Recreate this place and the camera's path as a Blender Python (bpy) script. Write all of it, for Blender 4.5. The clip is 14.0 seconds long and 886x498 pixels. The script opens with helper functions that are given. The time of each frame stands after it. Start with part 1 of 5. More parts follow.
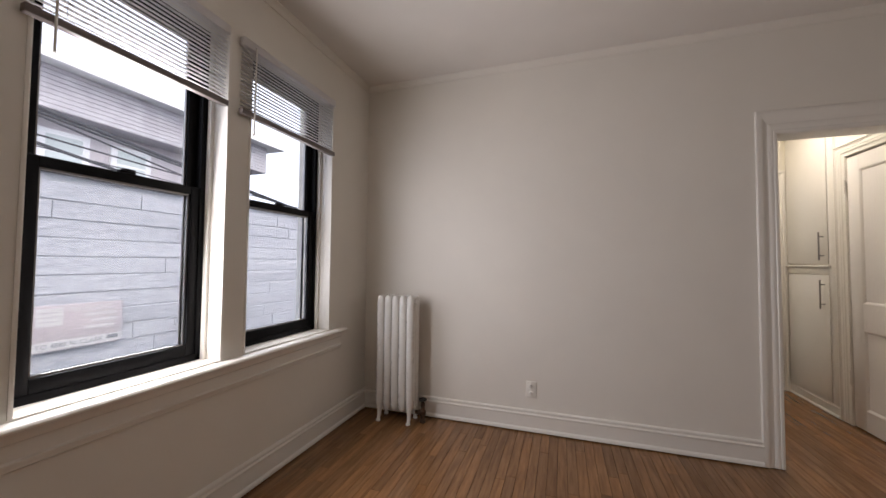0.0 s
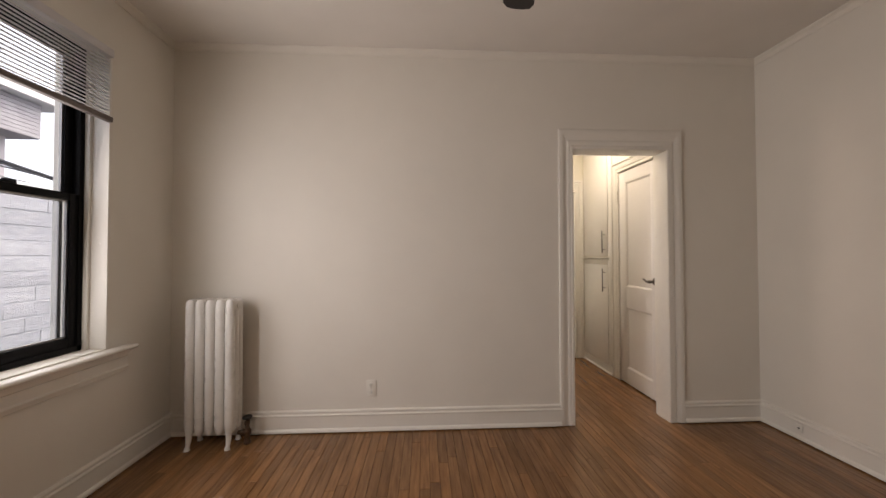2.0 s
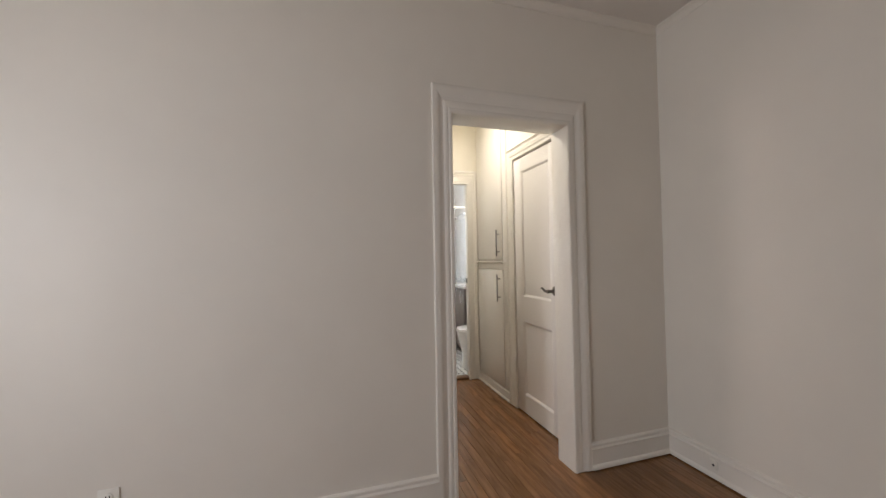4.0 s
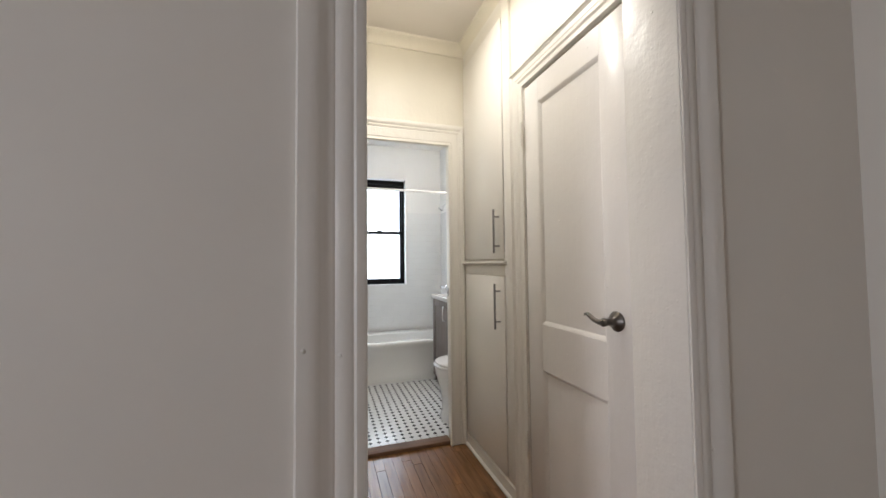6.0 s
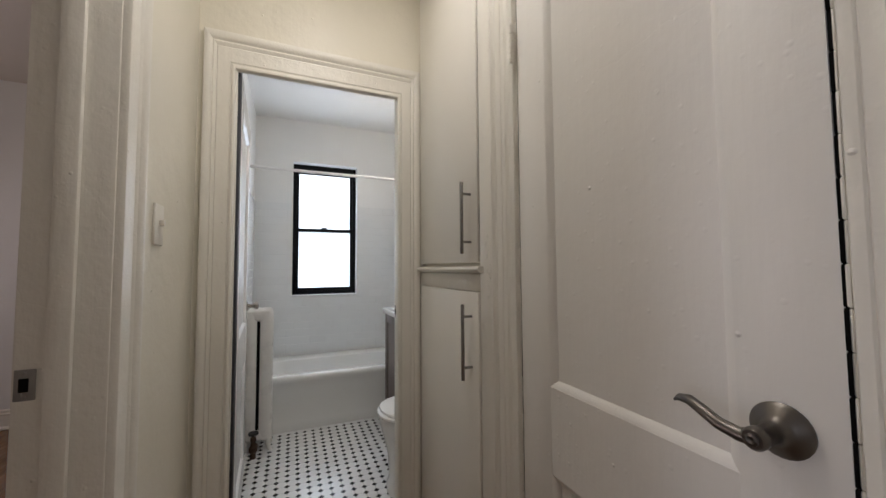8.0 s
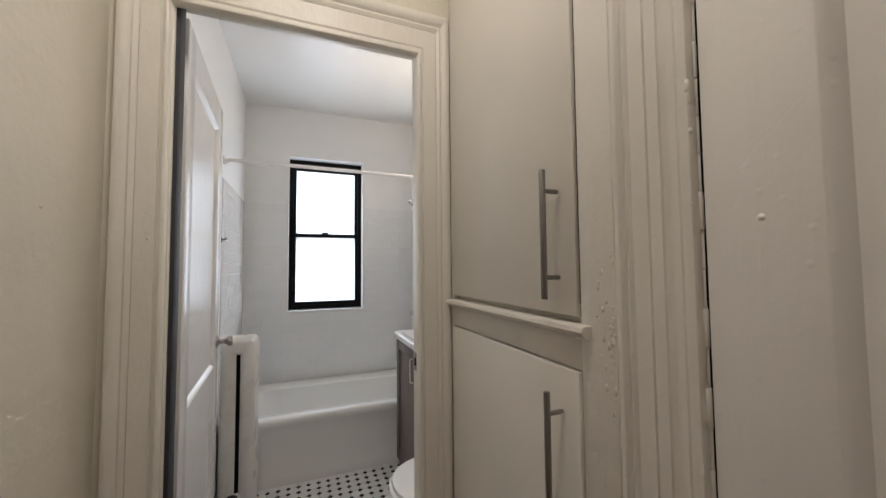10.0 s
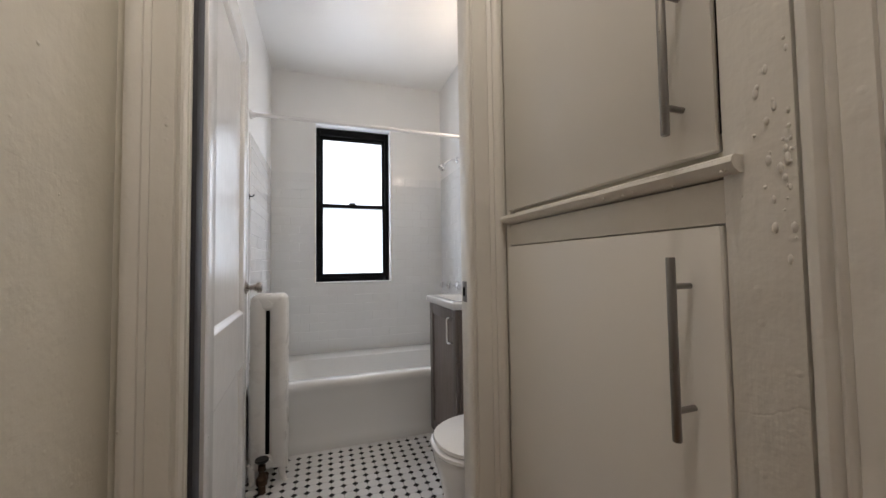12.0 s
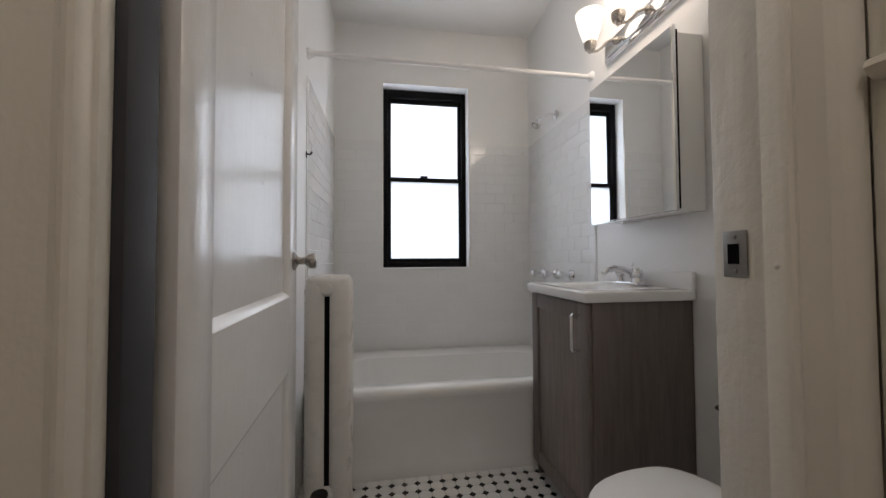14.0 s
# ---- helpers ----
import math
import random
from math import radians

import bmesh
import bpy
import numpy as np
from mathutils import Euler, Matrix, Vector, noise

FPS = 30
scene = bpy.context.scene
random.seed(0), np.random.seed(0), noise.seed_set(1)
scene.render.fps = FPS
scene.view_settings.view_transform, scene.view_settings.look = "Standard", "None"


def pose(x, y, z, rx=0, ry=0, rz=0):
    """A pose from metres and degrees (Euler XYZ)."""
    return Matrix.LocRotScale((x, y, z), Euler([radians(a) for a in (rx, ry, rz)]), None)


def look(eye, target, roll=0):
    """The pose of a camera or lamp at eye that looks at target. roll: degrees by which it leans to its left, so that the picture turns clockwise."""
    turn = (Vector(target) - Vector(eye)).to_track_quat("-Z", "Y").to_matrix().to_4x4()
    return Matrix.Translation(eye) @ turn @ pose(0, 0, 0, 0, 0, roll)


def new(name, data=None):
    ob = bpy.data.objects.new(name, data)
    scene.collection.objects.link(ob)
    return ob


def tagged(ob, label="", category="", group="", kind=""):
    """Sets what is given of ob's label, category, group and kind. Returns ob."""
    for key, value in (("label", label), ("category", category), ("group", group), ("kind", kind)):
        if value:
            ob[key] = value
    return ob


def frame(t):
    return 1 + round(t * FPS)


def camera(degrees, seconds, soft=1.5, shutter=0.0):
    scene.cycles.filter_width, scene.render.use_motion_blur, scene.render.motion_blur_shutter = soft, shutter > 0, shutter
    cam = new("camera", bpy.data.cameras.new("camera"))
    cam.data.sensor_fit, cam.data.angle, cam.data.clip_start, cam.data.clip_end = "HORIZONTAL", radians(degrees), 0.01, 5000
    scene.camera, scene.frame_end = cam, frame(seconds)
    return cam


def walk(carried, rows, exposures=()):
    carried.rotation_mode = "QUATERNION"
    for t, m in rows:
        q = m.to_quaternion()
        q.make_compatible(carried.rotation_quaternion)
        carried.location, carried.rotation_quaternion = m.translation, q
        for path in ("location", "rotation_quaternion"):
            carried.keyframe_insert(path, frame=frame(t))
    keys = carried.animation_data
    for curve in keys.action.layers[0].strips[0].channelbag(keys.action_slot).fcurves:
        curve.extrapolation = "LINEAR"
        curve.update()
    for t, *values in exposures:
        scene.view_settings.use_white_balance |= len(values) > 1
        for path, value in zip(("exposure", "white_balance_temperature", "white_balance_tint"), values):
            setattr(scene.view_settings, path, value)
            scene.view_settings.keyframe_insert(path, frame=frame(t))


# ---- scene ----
cam = camera(101.9, 14.0)
PATH = [
    (0, (0.019, -0.398, 1.249), (-0.608, 1.5, 1.324), 0.5),
    (0.5, (-0.002, -0.435, 1.267), (-0.822, 1.387, 1.34), 0.4),
    (1, (0.037, -0.44, 1.31), (-0.77, 1.389, 1.362), 0.2),
    (1.5, (0.116, -0.39, 1.298), (-0.298, 1.566, 1.344), 0.0),
    (2, (0.187, -0.267, 1.269), (0.291, 1.73, 1.308), -0.1),
    (2.5, (0.332, -0.086, 1.284), (0.752, 1.869, 1.327), -0.1),
    (3, (0.417, 0.037, 1.272), (0.953, 1.964, 1.332), -0.2),
    (3.2, (0.456, 0.116, 1.3), (1.018, 2.035, 1.347), -0.5),
    (5.3, (1.049, 1.382, 1.27), (1.656, 3.287, 1.329), -1.0),
    (5.5, (1.086, 1.495, 1.281), (1.698, 3.398, 1.338), -0.6),
    (6, (1.248, 1.765, 1.245), (1.865, 3.665, 1.324), -0.6),
    (6.5, (1.44, 2.031, 1.261), (2.06, 3.931, 1.348), -0.5),
    (7, (1.529, 2.245, 1.276), (2.183, 4.133, 1.366), -0.1),
    (7.5, (1.576, 2.397, 1.253), (2.32, 4.251, 1.348), -0.5),
    (8, (1.604, 2.482, 1.252), (2.378, 4.323, 1.354), -0.4),
    (8.2, (1.632, 2.514, 1.264), (2.393, 4.36, 1.377), -0.3),
    (10.3, (1.709, 3.071, 1.361), (2.444, 4.928, 1.457), -0.5),
    (10.5, (1.713, 3.098, 1.318), (2.446, 4.957, 1.413), -0.5),
    (11, (1.729, 3.135, 1.201), (2.457, 4.996, 1.296), -0.5),
    (11.5, (1.705, 3.141, 1.119), (2.425, 5.005, 1.209), -0.6),
    (12, (1.677, 3.195, 1.124), (2.304, 5.092, 1.204), -0.8),
    (12.5, (1.67, 3.295, 1.12), (2.101, 5.247, 1.198), -0.4),
    (13, (1.622, 3.499, 1.136), (1.968, 5.468, 1.205), 0.1),
    (13.5, (1.596, 3.65, 1.107), (1.931, 5.62, 1.181), 0.0),
    (14, (1.628, 3.791, 1.035), (1.941, 5.765, 1.093), -0.3),
]
EXPOSURE = [(0.0, 2.04, 6700, 16), (0.5, 1.89, 7250, 17), (1.5, 1.95, 7400, 17), (2.5, 2.22, 7500, 17), (3.2, 2.18, 6850, 14), (5.3, 2.25, 6450, 12), (6.0, 2.10, 6200, 12), (6.8, 1.44, 6150, 12), (8.2, 1.46, 6200, 14), (10.3, 1.42, 6450, 16), (12.5, 1.43, 6450, 17), (13.0, 1.30, 6450, 17), (13.5, 1.04, 6500, 17), (14.0, 1.01, 6550, 17)]
walk(cam, [(t, look(eye, target, roll)) for t, eye, target, roll in PATH], EXPOSURE)

# ---- light ----
world = bpy.data.worlds.new("sky")
scene.world = world
world.use_nodes = True
wn = world.node_tree
sky = wn.nodes.new("ShaderNodeTexSky")
sky.sky_type = "NISHITA"
sky.sun_disc = False
sky.sun_elevation = radians(48)
sky.sun_rotation = radians(127)
sky.air_density, sky.dust_density, sky.ozone_density = 0.6, 10.0, 0.4
cloud = wn.nodes.new("ShaderNodeMix")
cloud.data_type = "RGBA"
cloud.inputs[0].default_value = 0.75
cloud.inputs[7].default_value = (3.5, 3.8, 4.5, 1)
wn.links.new(sky.outputs[0], cloud.inputs[6])
wn.links.new(cloud.outputs[2], wn.nodes["Background"].inputs[0])
wn.nodes["Background"].inputs[1].default_value = 0.15


def lamp(name, kind, m, energy, colour, **more):
    data = bpy.data.lights.new(name, kind)
    data.energy, data.color = energy, colour
    if "angle" in more:
        data.angle = radians(more["angle"])
    if "size" in more:
        data.shape = "RECTANGLE"
        data.size, data.size_y = more["size"]
    if "spread" in more:
        data.spread = radians(more["spread"])
    if "radius" in more:
        data.shadow_soft_size = more["radius"]
    ob = new(name, data)
    ob.matrix_basis = m
    return ob


lamp("sun", "SUN", look((8, -6, 15), (0, 0, 0)), 0.6, (1.0, 0.99, 0.97), angle=25)
# sky light in the frosted bathroom window and the bedroom window, both lit from outside the glass
lamp("bath_window_light", "AREA", look((1.933, 6.76, 1.67), (1.933, 5.0, 1.67)), 3.3, (0.90, 0.94, 1.0), size=(0.60, 1.34))
lamp("bedroom_window_light", "AREA", look((-1.86, 4.6, 1.6), (0, 4.6, 1.6)), 4.4, (1.0, 0.82, 0.72), size=(1.1, 1.4))
for win_y, win_w, win_power in ((0.62, 0.66, 7.0), (1.50, 0.68, 1.15)):
    lamp("window_sky_light", "AREA", look((-1.711, win_y, 1.42), (0.4, win_y, 1.25)), win_power, (0.95, 0.965, 1.0), size=(win_w - 0.2, 1.16))
lamp("hall_bulb", "POINT", pose(1.728, 3.36, 2.69), 0.2, (1.0, 0.945, 0.86), radius=0.06)
# light of the opal dome, mostly downwards
lamp("hall_dome_light", "AREA", pose(1.728, 3.36, 2.658), 1.9, (1.0, 0.945, 0.86), size=(0.24, 0.24))
for bulb_y in (5.385, 5.17, 4.955):
    lamp("vanity_bulb", "POINT", pose(2.615, bulb_y, 2.20), 0.62, (1.0, 0.88, 0.72), radius=0.03)


# ---- materials ----
def material(name, base=(0.8, 0.8, 0.8), rough=0.5, metal=0.0, spec=0.5):
    m = bpy.data.materials.new(name)
    m.use_nodes = True
    b = m.node_tree.nodes["Principled BSDF"]
    b.inputs["Base Color"].default_value = (*base, 1)
    b.inputs["Roughness"].default_value = rough
    b.inputs["Metallic"].default_value = metal
    b.inputs["Specular IOR Level"].default_value = spec
    return m, m.node_tree, b


def node(tree, kind, **ins):
    n = tree.nodes.new(kind)
    for k, v in ins.items():
        n.inputs[k.replace("_", " ")].default_value = v
    return n


def coords(tree, scale=(1, 1, 1), world_space=True):
    mp = tree.nodes.new("ShaderNodeMapping")
    mp.inputs["Scale"].default_value = scale
    if world_space:
        g = tree.nodes.new("ShaderNodeNewGeometry")
        tree.links.new(g.outputs["Position"], mp.inputs[0])
    else:
        g = tree.nodes.new("ShaderNodeTexCoord")
        tree.links.new(g.outputs["Object"], mp.inputs[0])
    return mp.outputs[0]


def noise_tex(tree, vec, scale, detail=4.0, rough=0.55):
    n = node(tree, "ShaderNodeTexNoise", Scale=scale, Detail=detail, Roughness=rough)
    tree.links.new(vec, n.inputs["Vector"])
    return n.outputs["Fac"]


def ramp(tree, fac, stops):
    r = tree.nodes.new("ShaderNodeValToRGB")
    while len(r.color_ramp.elements) < len(stops):
        r.color_ramp.elements.new(0.5)
    for e, (p, c) in zip(r.color_ramp.elements, stops):
        e.position, e.color = p, (*c, 1)
    tree.links.new(fac, r.inputs[0])
    return r.outputs[0]


def bump(tree, b, heights):
    """heights: (socket, strength, distance), chained."""
    last = None
    for fac, strength, dist in heights:
        n = node(tree, "ShaderNodeBump", Strength=strength, Distance=dist)
        tree.links.new(fac, n.inputs["Height"])
        if last:
            tree.links.new(last, n.inputs["Normal"])
        last = n.outputs[0]
    tree.links.new(last, b.inputs["Normal"])


def paint(name, base, rough, lumps=0.3, cracks=0.0, dirt=0.03, spec=0.5):
    m, t, b = material(name, base, rough, spec=spec)
    v = coords(t)
    big = noise_tex(t, v, 2.3, 3)
    fine = noise_tex(t, v, 55, 3)
    mid = noise_tex(t, v, 13, 4)
    low = tuple(c * (1 - dirt) for c in base)
    t.links.new(ramp(t, big, [(0.3, low), (0.7, base)]), b.inputs["Base Color"])
    t.links.new(ramp(t, mid, [(0.3, (rough - 0.02,) * 3), (0.75, (rough + 0.03,) * 3)]), b.inputs["Roughness"])
    hs = [(mid, lumps, 0.004), (fine, lumps * 0.6, 0.0012)]
    if cracks:
        vo = node(t, "ShaderNodeTexVoronoi", Scale=1.7)
        vo.feature = "DISTANCE_TO_EDGE"
        warp = node(t, "ShaderNodeTexNoise", Scale=5.0, Detail=5.0)
        t.links.new(v, warp.inputs["Vector"])
        mix = t.nodes.new("ShaderNodeVectorMath")
        mix.operation = "MULTIPLY_ADD"
        mix.inputs[1].default_value = (0.10, 0.10, 0.10)
        t.links.new(warp.outputs["Color"], mix.inputs[0])
        t.links.new(v, mix.inputs[2])
        t.links.new(mix.outputs[0], vo.inputs["Vector"])
        hs.append((ramp(t, vo.outputs["Distance"], [(0.0, (0, 0, 0)), (0.0035, (1, 1, 1))]), cracks * 0.35, 0.0007))
        runs = noise_tex(t, coords(t, (9, 9, 1.2)), 6.0, 3)
        hs.append((runs, 0.10 + cracks * 0.5, 0.003))
        drops = node(t, "ShaderNodeTexVoronoi", Scale=10.0)
        t.links.new(v, drops.inputs["Vector"])
        hs.append((ramp(t, drops.outputs["Distance"], [(0.0, (1, 1, 1)), (0.045, (0, 0, 0))]), 0.75, 0.005))
        pimples = node(t, "ShaderNodeTexVoronoi", Scale=34.0)
        t.links.new(v, pimples.inputs["Vector"])
        hs.append((ramp(t, pimples.outputs["Distance"], [(0.0, (1, 1, 1)), (0.16, (0, 0, 0))]), min(1.0, cracks * 0.9), 0.0014))
    bump(t, b, hs)
    return m


def metal_mat(name, base, rough, streak=True):
    m, t, b = material(name, base, rough, 1.0)
    n = noise_tex(t, coords(t, (60, 60, 4) if streak else (30, 30, 30)), 8, 3)
    t.links.new(ramp(t, n, [(0.3, (rough * 0.75,) * 3), (0.7, (rough * 1.3,) * 3)]), b.inputs["Roughness"])
    return m


WALL = paint("cream_wall_paint", (0.80, 0.760, 0.688), 0.50, 0.14, 0.0, 0.04, 0.3)
WALL_HALL = paint("cream_gloss_wall_paint", (0.80, 0.765, 0.665), 0.40, 0.85, 0.28, 0.05, 0.4)
WALL_BATH = paint("white_bathroom_wall_paint", (0.83, 0.83, 0.82), 0.35, 0.15, 0.0, 0.03)
CEIL = paint("white_ceiling_paint", (0.78, 0.74, 0.69), 0.75, 0.25, 0.0, 0.05)
TRIM = paint("white_gloss_trim_paint", (0.82, 0.785, 0.72), 0.34, 0.16, 0.06, 0.03)
TRIM_OLD = paint("thick_layered_trim_paint", (0.82, 0.795, 0.73), 0.40, 1.0, 0.5, 0.04)
DOOR = paint("white_door_paint", (0.83, 0.81, 0.775), 0.34, 0.28, 0.35, 0.02)
DOOR_BATH = paint("white_gloss_bath_door_paint", (0.84, 0.835, 0.825), 0.20, 0.22, 0.15, 0.02, 0.4)
CABINET = paint("white_cabinet_paint", (0.825, 0.80, 0.74), 0.33, 0.15, 0.0, 0.04)
RAD = paint("white_radiator_enamel", (0.84, 0.82, 0.78), 0.28, 0.5, 0.0, 0.06)
BLACK = paint("black_window_paint", (0.006, 0.006, 0.007), 0.5, 0.45, 0.0, 0.3, 0.12)
PLASTIC = paint("ivory_plastic", (0.82, 0.79, 0.72), 0.35, 0.03, 0.0, 0.02)
SLAT = paint("white_blind_vinyl", (0.80, 0.78, 0.75), 0.38, 0.03, 0.0, 0.03)
# slats let part of the daylight through
mx_slat = node(SLAT.node_tree, "ShaderNodeMixShader", Fac=0.45)
SLAT.node_tree.links.new(SLAT.node_tree.nodes["Principled BSDF"].outputs[0], mx_slat.inputs[1])
SLAT.node_tree.links.new(node(SLAT.node_tree, "ShaderNodeBsdfTranslucent", Color=(0.82, 0.80, 0.82, 1)).outputs[0], mx_slat.inputs[2])
SLAT.node_tree.links.new(mx_slat.outputs[0], SLAT.node_tree.nodes["Material Output"].inputs[0])
BOTTOMRAIL = paint("taupe_blind_rail", (0.17, 0.14, 0.13), 0.45, 0.05, 0.0, 0.1)
# near-black for joints and holes, also put in as the shade of gaps
DARK = material("joint_and_gap_shade", (0.006, 0.006, 0.006), 0.9, 0.0, 0.05)[0]
# strip colour that stands in for shade in the hinge-side door gap
SHADOW_STRIP = paint("dark_grey_gap_shade", (0.045, 0.047, 0.055), 0.7, 0.2, 0.0, 0.2)
CHROME = metal_mat("polished_chrome", (0.78, 0.78, 0.79), 0.09, False)
NICKEL = metal_mat("satin_nickel", (0.42, 0.39, 0.36), 0.26, False)
STEEL = metal_mat("brushed_steel", (0.29, 0.28, 0.27), 0.36)
PEWTER = material("aged_pewter", (0.15, 0.136, 0.124), 0.36, 1.0)[0]
BRASS_OLD = metal_mat("tarnished_brass_valve", (0.10, 0.065, 0.045), 0.5, False)
RUBBER = material("black_valve_handle", (0.012, 0.012, 0.012), 0.45)[0]
FANWOOD = paint("dark_brown_fan_blade", (0.013, 0.010, 0.009), 0.5, 0.1, 0.0, 0.2)
CERAMIC = paint("white_vitreous_china", (0.86, 0.86, 0.85), 0.08, 0.02, 0.0, 0.02)
TUBMAT = paint("white_tub_enamel", (0.84, 0.84, 0.82), 0.12, 0.06, 0.0, 0.02)
SINKTOP = paint("white_cultured_marble", (0.87, 0.87, 0.87), 0.12, 0.02, 0.0, 0.02)
ROD = paint("white_shower_rod", (0.85, 0.84, 0.84), 0.25, 0.03, 0.0, 0.02)
GROUT_WALL = paint("white_wall_grout", (0.80, 0.80, 0.785), 0.6, 0.1, 0.0, 0.02)
GROUT = paint("pale_grout", (0.66, 0.65, 0.62), 0.8, 0.3, 0.0, 0.15)
ASPHALT = paint("alley_asphalt", (0.055, 0.055, 0.057), 0.9, 0.6, 0.0, 0.25)
TRIM_EXT = paint("white_exterior_trim", (0.75, 0.76, 0.78), 0.6, 0.2, 0.0, 0.1)
SIDING = paint("grey_weathered_boards", (0.40, 0.395, 0.43), 0.8, 0.4, 0.0, 0.25)
LILAC = paint("pale_lilac_siding", (0.52, 0.49, 0.52), 0.7, 0.3, 0.0, 0.15)
PANE_EXT = paint("pale_blind_behind_glass", (0.50, 0.56, 0.57), 0.25, 0.05, 0.0, 0.1)
CABLE = material("black_power_cable", (0.02, 0.022, 0.028), 0.6)[0]
MIRROR = material("mirror_silver", (0.92, 0.93, 0.93), 0.01, 1.0)[0]


def tile_mat(name, base, rough, vary):
    m, t, b = material(name, base, rough)
    oi = t.nodes.new("ShaderNodeObjectInfo")
    t.links.new(ramp(t, oi.outputs["Random"], [(0.0, tuple(c * (1 - vary) for c in base)), (1.0, base)]), b.inputs["Base Color"])
    bump(t, b, [(noise_tex(t, coords(t), 9, 2), 0.12, 0.004)])
    return m


TILE = tile_mat("white_subway_tile", (0.84, 0.845, 0.84), 0.10, 0.03)
OCT = tile_mat("white_octagon_tile", (0.80, 0.80, 0.79), 0.18, 0.06)
DOT = tile_mat("black_dot_tile", (0.016, 0.016, 0.018), 0.16, 0.3)


def wood_floor(name, dark, mid, light, rough, along=(14, 1.1, 14)):
    m, t, b = material(name, mid, rough)
    oi = t.nodes.new("ShaderNodeObjectInfo")
    shift = t.nodes.new("ShaderNodeVectorMath")
    shift.operation = "MULTIPLY_ADD"
    shift.inputs[1].default_value = (7.0, 31.0, 3.0)
    comb = t.nodes.new("ShaderNodeCombineXYZ")
    isl = t.nodes.new("ShaderNodeNewGeometry")
    add = t.nodes.new("ShaderNodeMath")
    t.links.new(oi.outputs["Random"], add.inputs[0])
    t.links.new(isl.outputs["Random Per Island"], add.inputs[1])
    for i in range(3):
        t.links.new(add.outputs[0], comb.inputs[i])
    t.links.new(comb.outputs[0], shift.inputs[0])
    t.links.new(coords(t, along), shift.inputs[2])
    grain = noise_tex(t, shift.outputs[0], 3.2, 6, 0.62)
    pores = noise_tex(t, coords(t, (240, 9, 240)), 1.0, 3)
    ground_tone = ramp(t, grain, [(0.25, dark), (0.5, mid), (0.78, light)])
    frac = t.nodes.new("ShaderNodeMath")
    frac.operation = "FRACT"
    t.links.new(add.outputs[0], frac.inputs[0])
    tint = ramp(t, frac.outputs[0], [(0.0, (0.80, 0.77, 0.73)), (0.5, (1.0, 1.0, 1.0)), (1.0, (1.14, 1.08, 0.98))])
    mul = t.nodes.new("ShaderNodeMix")
    mul.data_type, mul.blend_type = "RGBA", "MULTIPLY"
    mul.inputs[0].default_value = 1.0
    t.links.new(ground_tone, mul.inputs[6])
    t.links.new(tint, mul.inputs[7])
    t.links.new(mul.outputs[2], b.inputs["Base Color"])
    wear = noise_tex(t, coords(t), 3.0, 4)
    t.links.new(ramp(t, wear, [(0.3, (rough * 0.9,) * 3), (0.7, (rough * 1.25,) * 3)]), b.inputs["Roughness"])
    bump(t, b, [(pores, 0.10, 0.0006), (grain, 0.12, 0.001)])
    return m


OAK = wood_floor("varnished_oak", (0.125, 0.056, 0.022), (0.228, 0.112, 0.046), (0.33, 0.176, 0.078), 0.18)
THRESH = wood_floor("worn_oak_threshold", (0.07, 0.035, 0.018), (0.16, 0.085, 0.045), (0.27, 0.16, 0.09), 0.5, (1.1, 14, 14))
LAMINATE = wood_floor("grey_brown_laminate", (0.125, 0.102, 0.094), (0.165, 0.138, 0.128), (0.21, 0.178, 0.166), 0.42, (16, 16, 1.3))

# rock-faced pale brick
m_brick, tb, bb = material("pale_rock_faced_brick", (0.5, 0.5, 0.5), 0.85)
oi_b = tb.nodes.new("ShaderNodeNewGeometry")
vb = coords(tb)
nb_ = noise_tex(tb, coords(tb, (1, 0.40, 1.3)), 13, 6, 0.7)
mixb = tb.nodes.new("ShaderNodeMix")
mixb.data_type, mixb.blend_type = "RGBA", "MULTIPLY"
mixb.inputs[0].default_value = 1.0
tb.links.new(ramp(tb, nb_, [(0.3, (0.33, 0.34, 0.375)), (0.7, (0.54, 0.55, 0.59))]), mixb.inputs[6])
tb.links.new(ramp(tb, oi_b.outputs["Random Per Island"], [(0.0, (0.90, 0.90, 0.91)), (1.0, (1.06, 1.06, 1.06))]), mixb.inputs[7])
tb.links.new(mixb.outputs[2], bb.inputs["Base Color"])
bump(tb, bb, [(nb_, 0.9, 0.02), (noise_tex(tb, vb, 40, 4), 0.5, 0.004)])
BRICK = m_brick
MORTAR = paint("grey_mortar", (0.46, 0.47, 0.50), 0.95, 0.5, 0.0, 0.2)
SIGN_WHITE = paint("faded_sign_white", (0.62, 0.60, 0.60), 0.6, 0.05, 0.0, 0.1)
SIGN_RED = paint("faded_sign_red", (0.47, 0.41, 0.425), 0.6, 0.05, 0.0, 0.1)
SIGN_INK = material("sign_ink", (0.16, 0.16, 0.18), 0.7)[0]


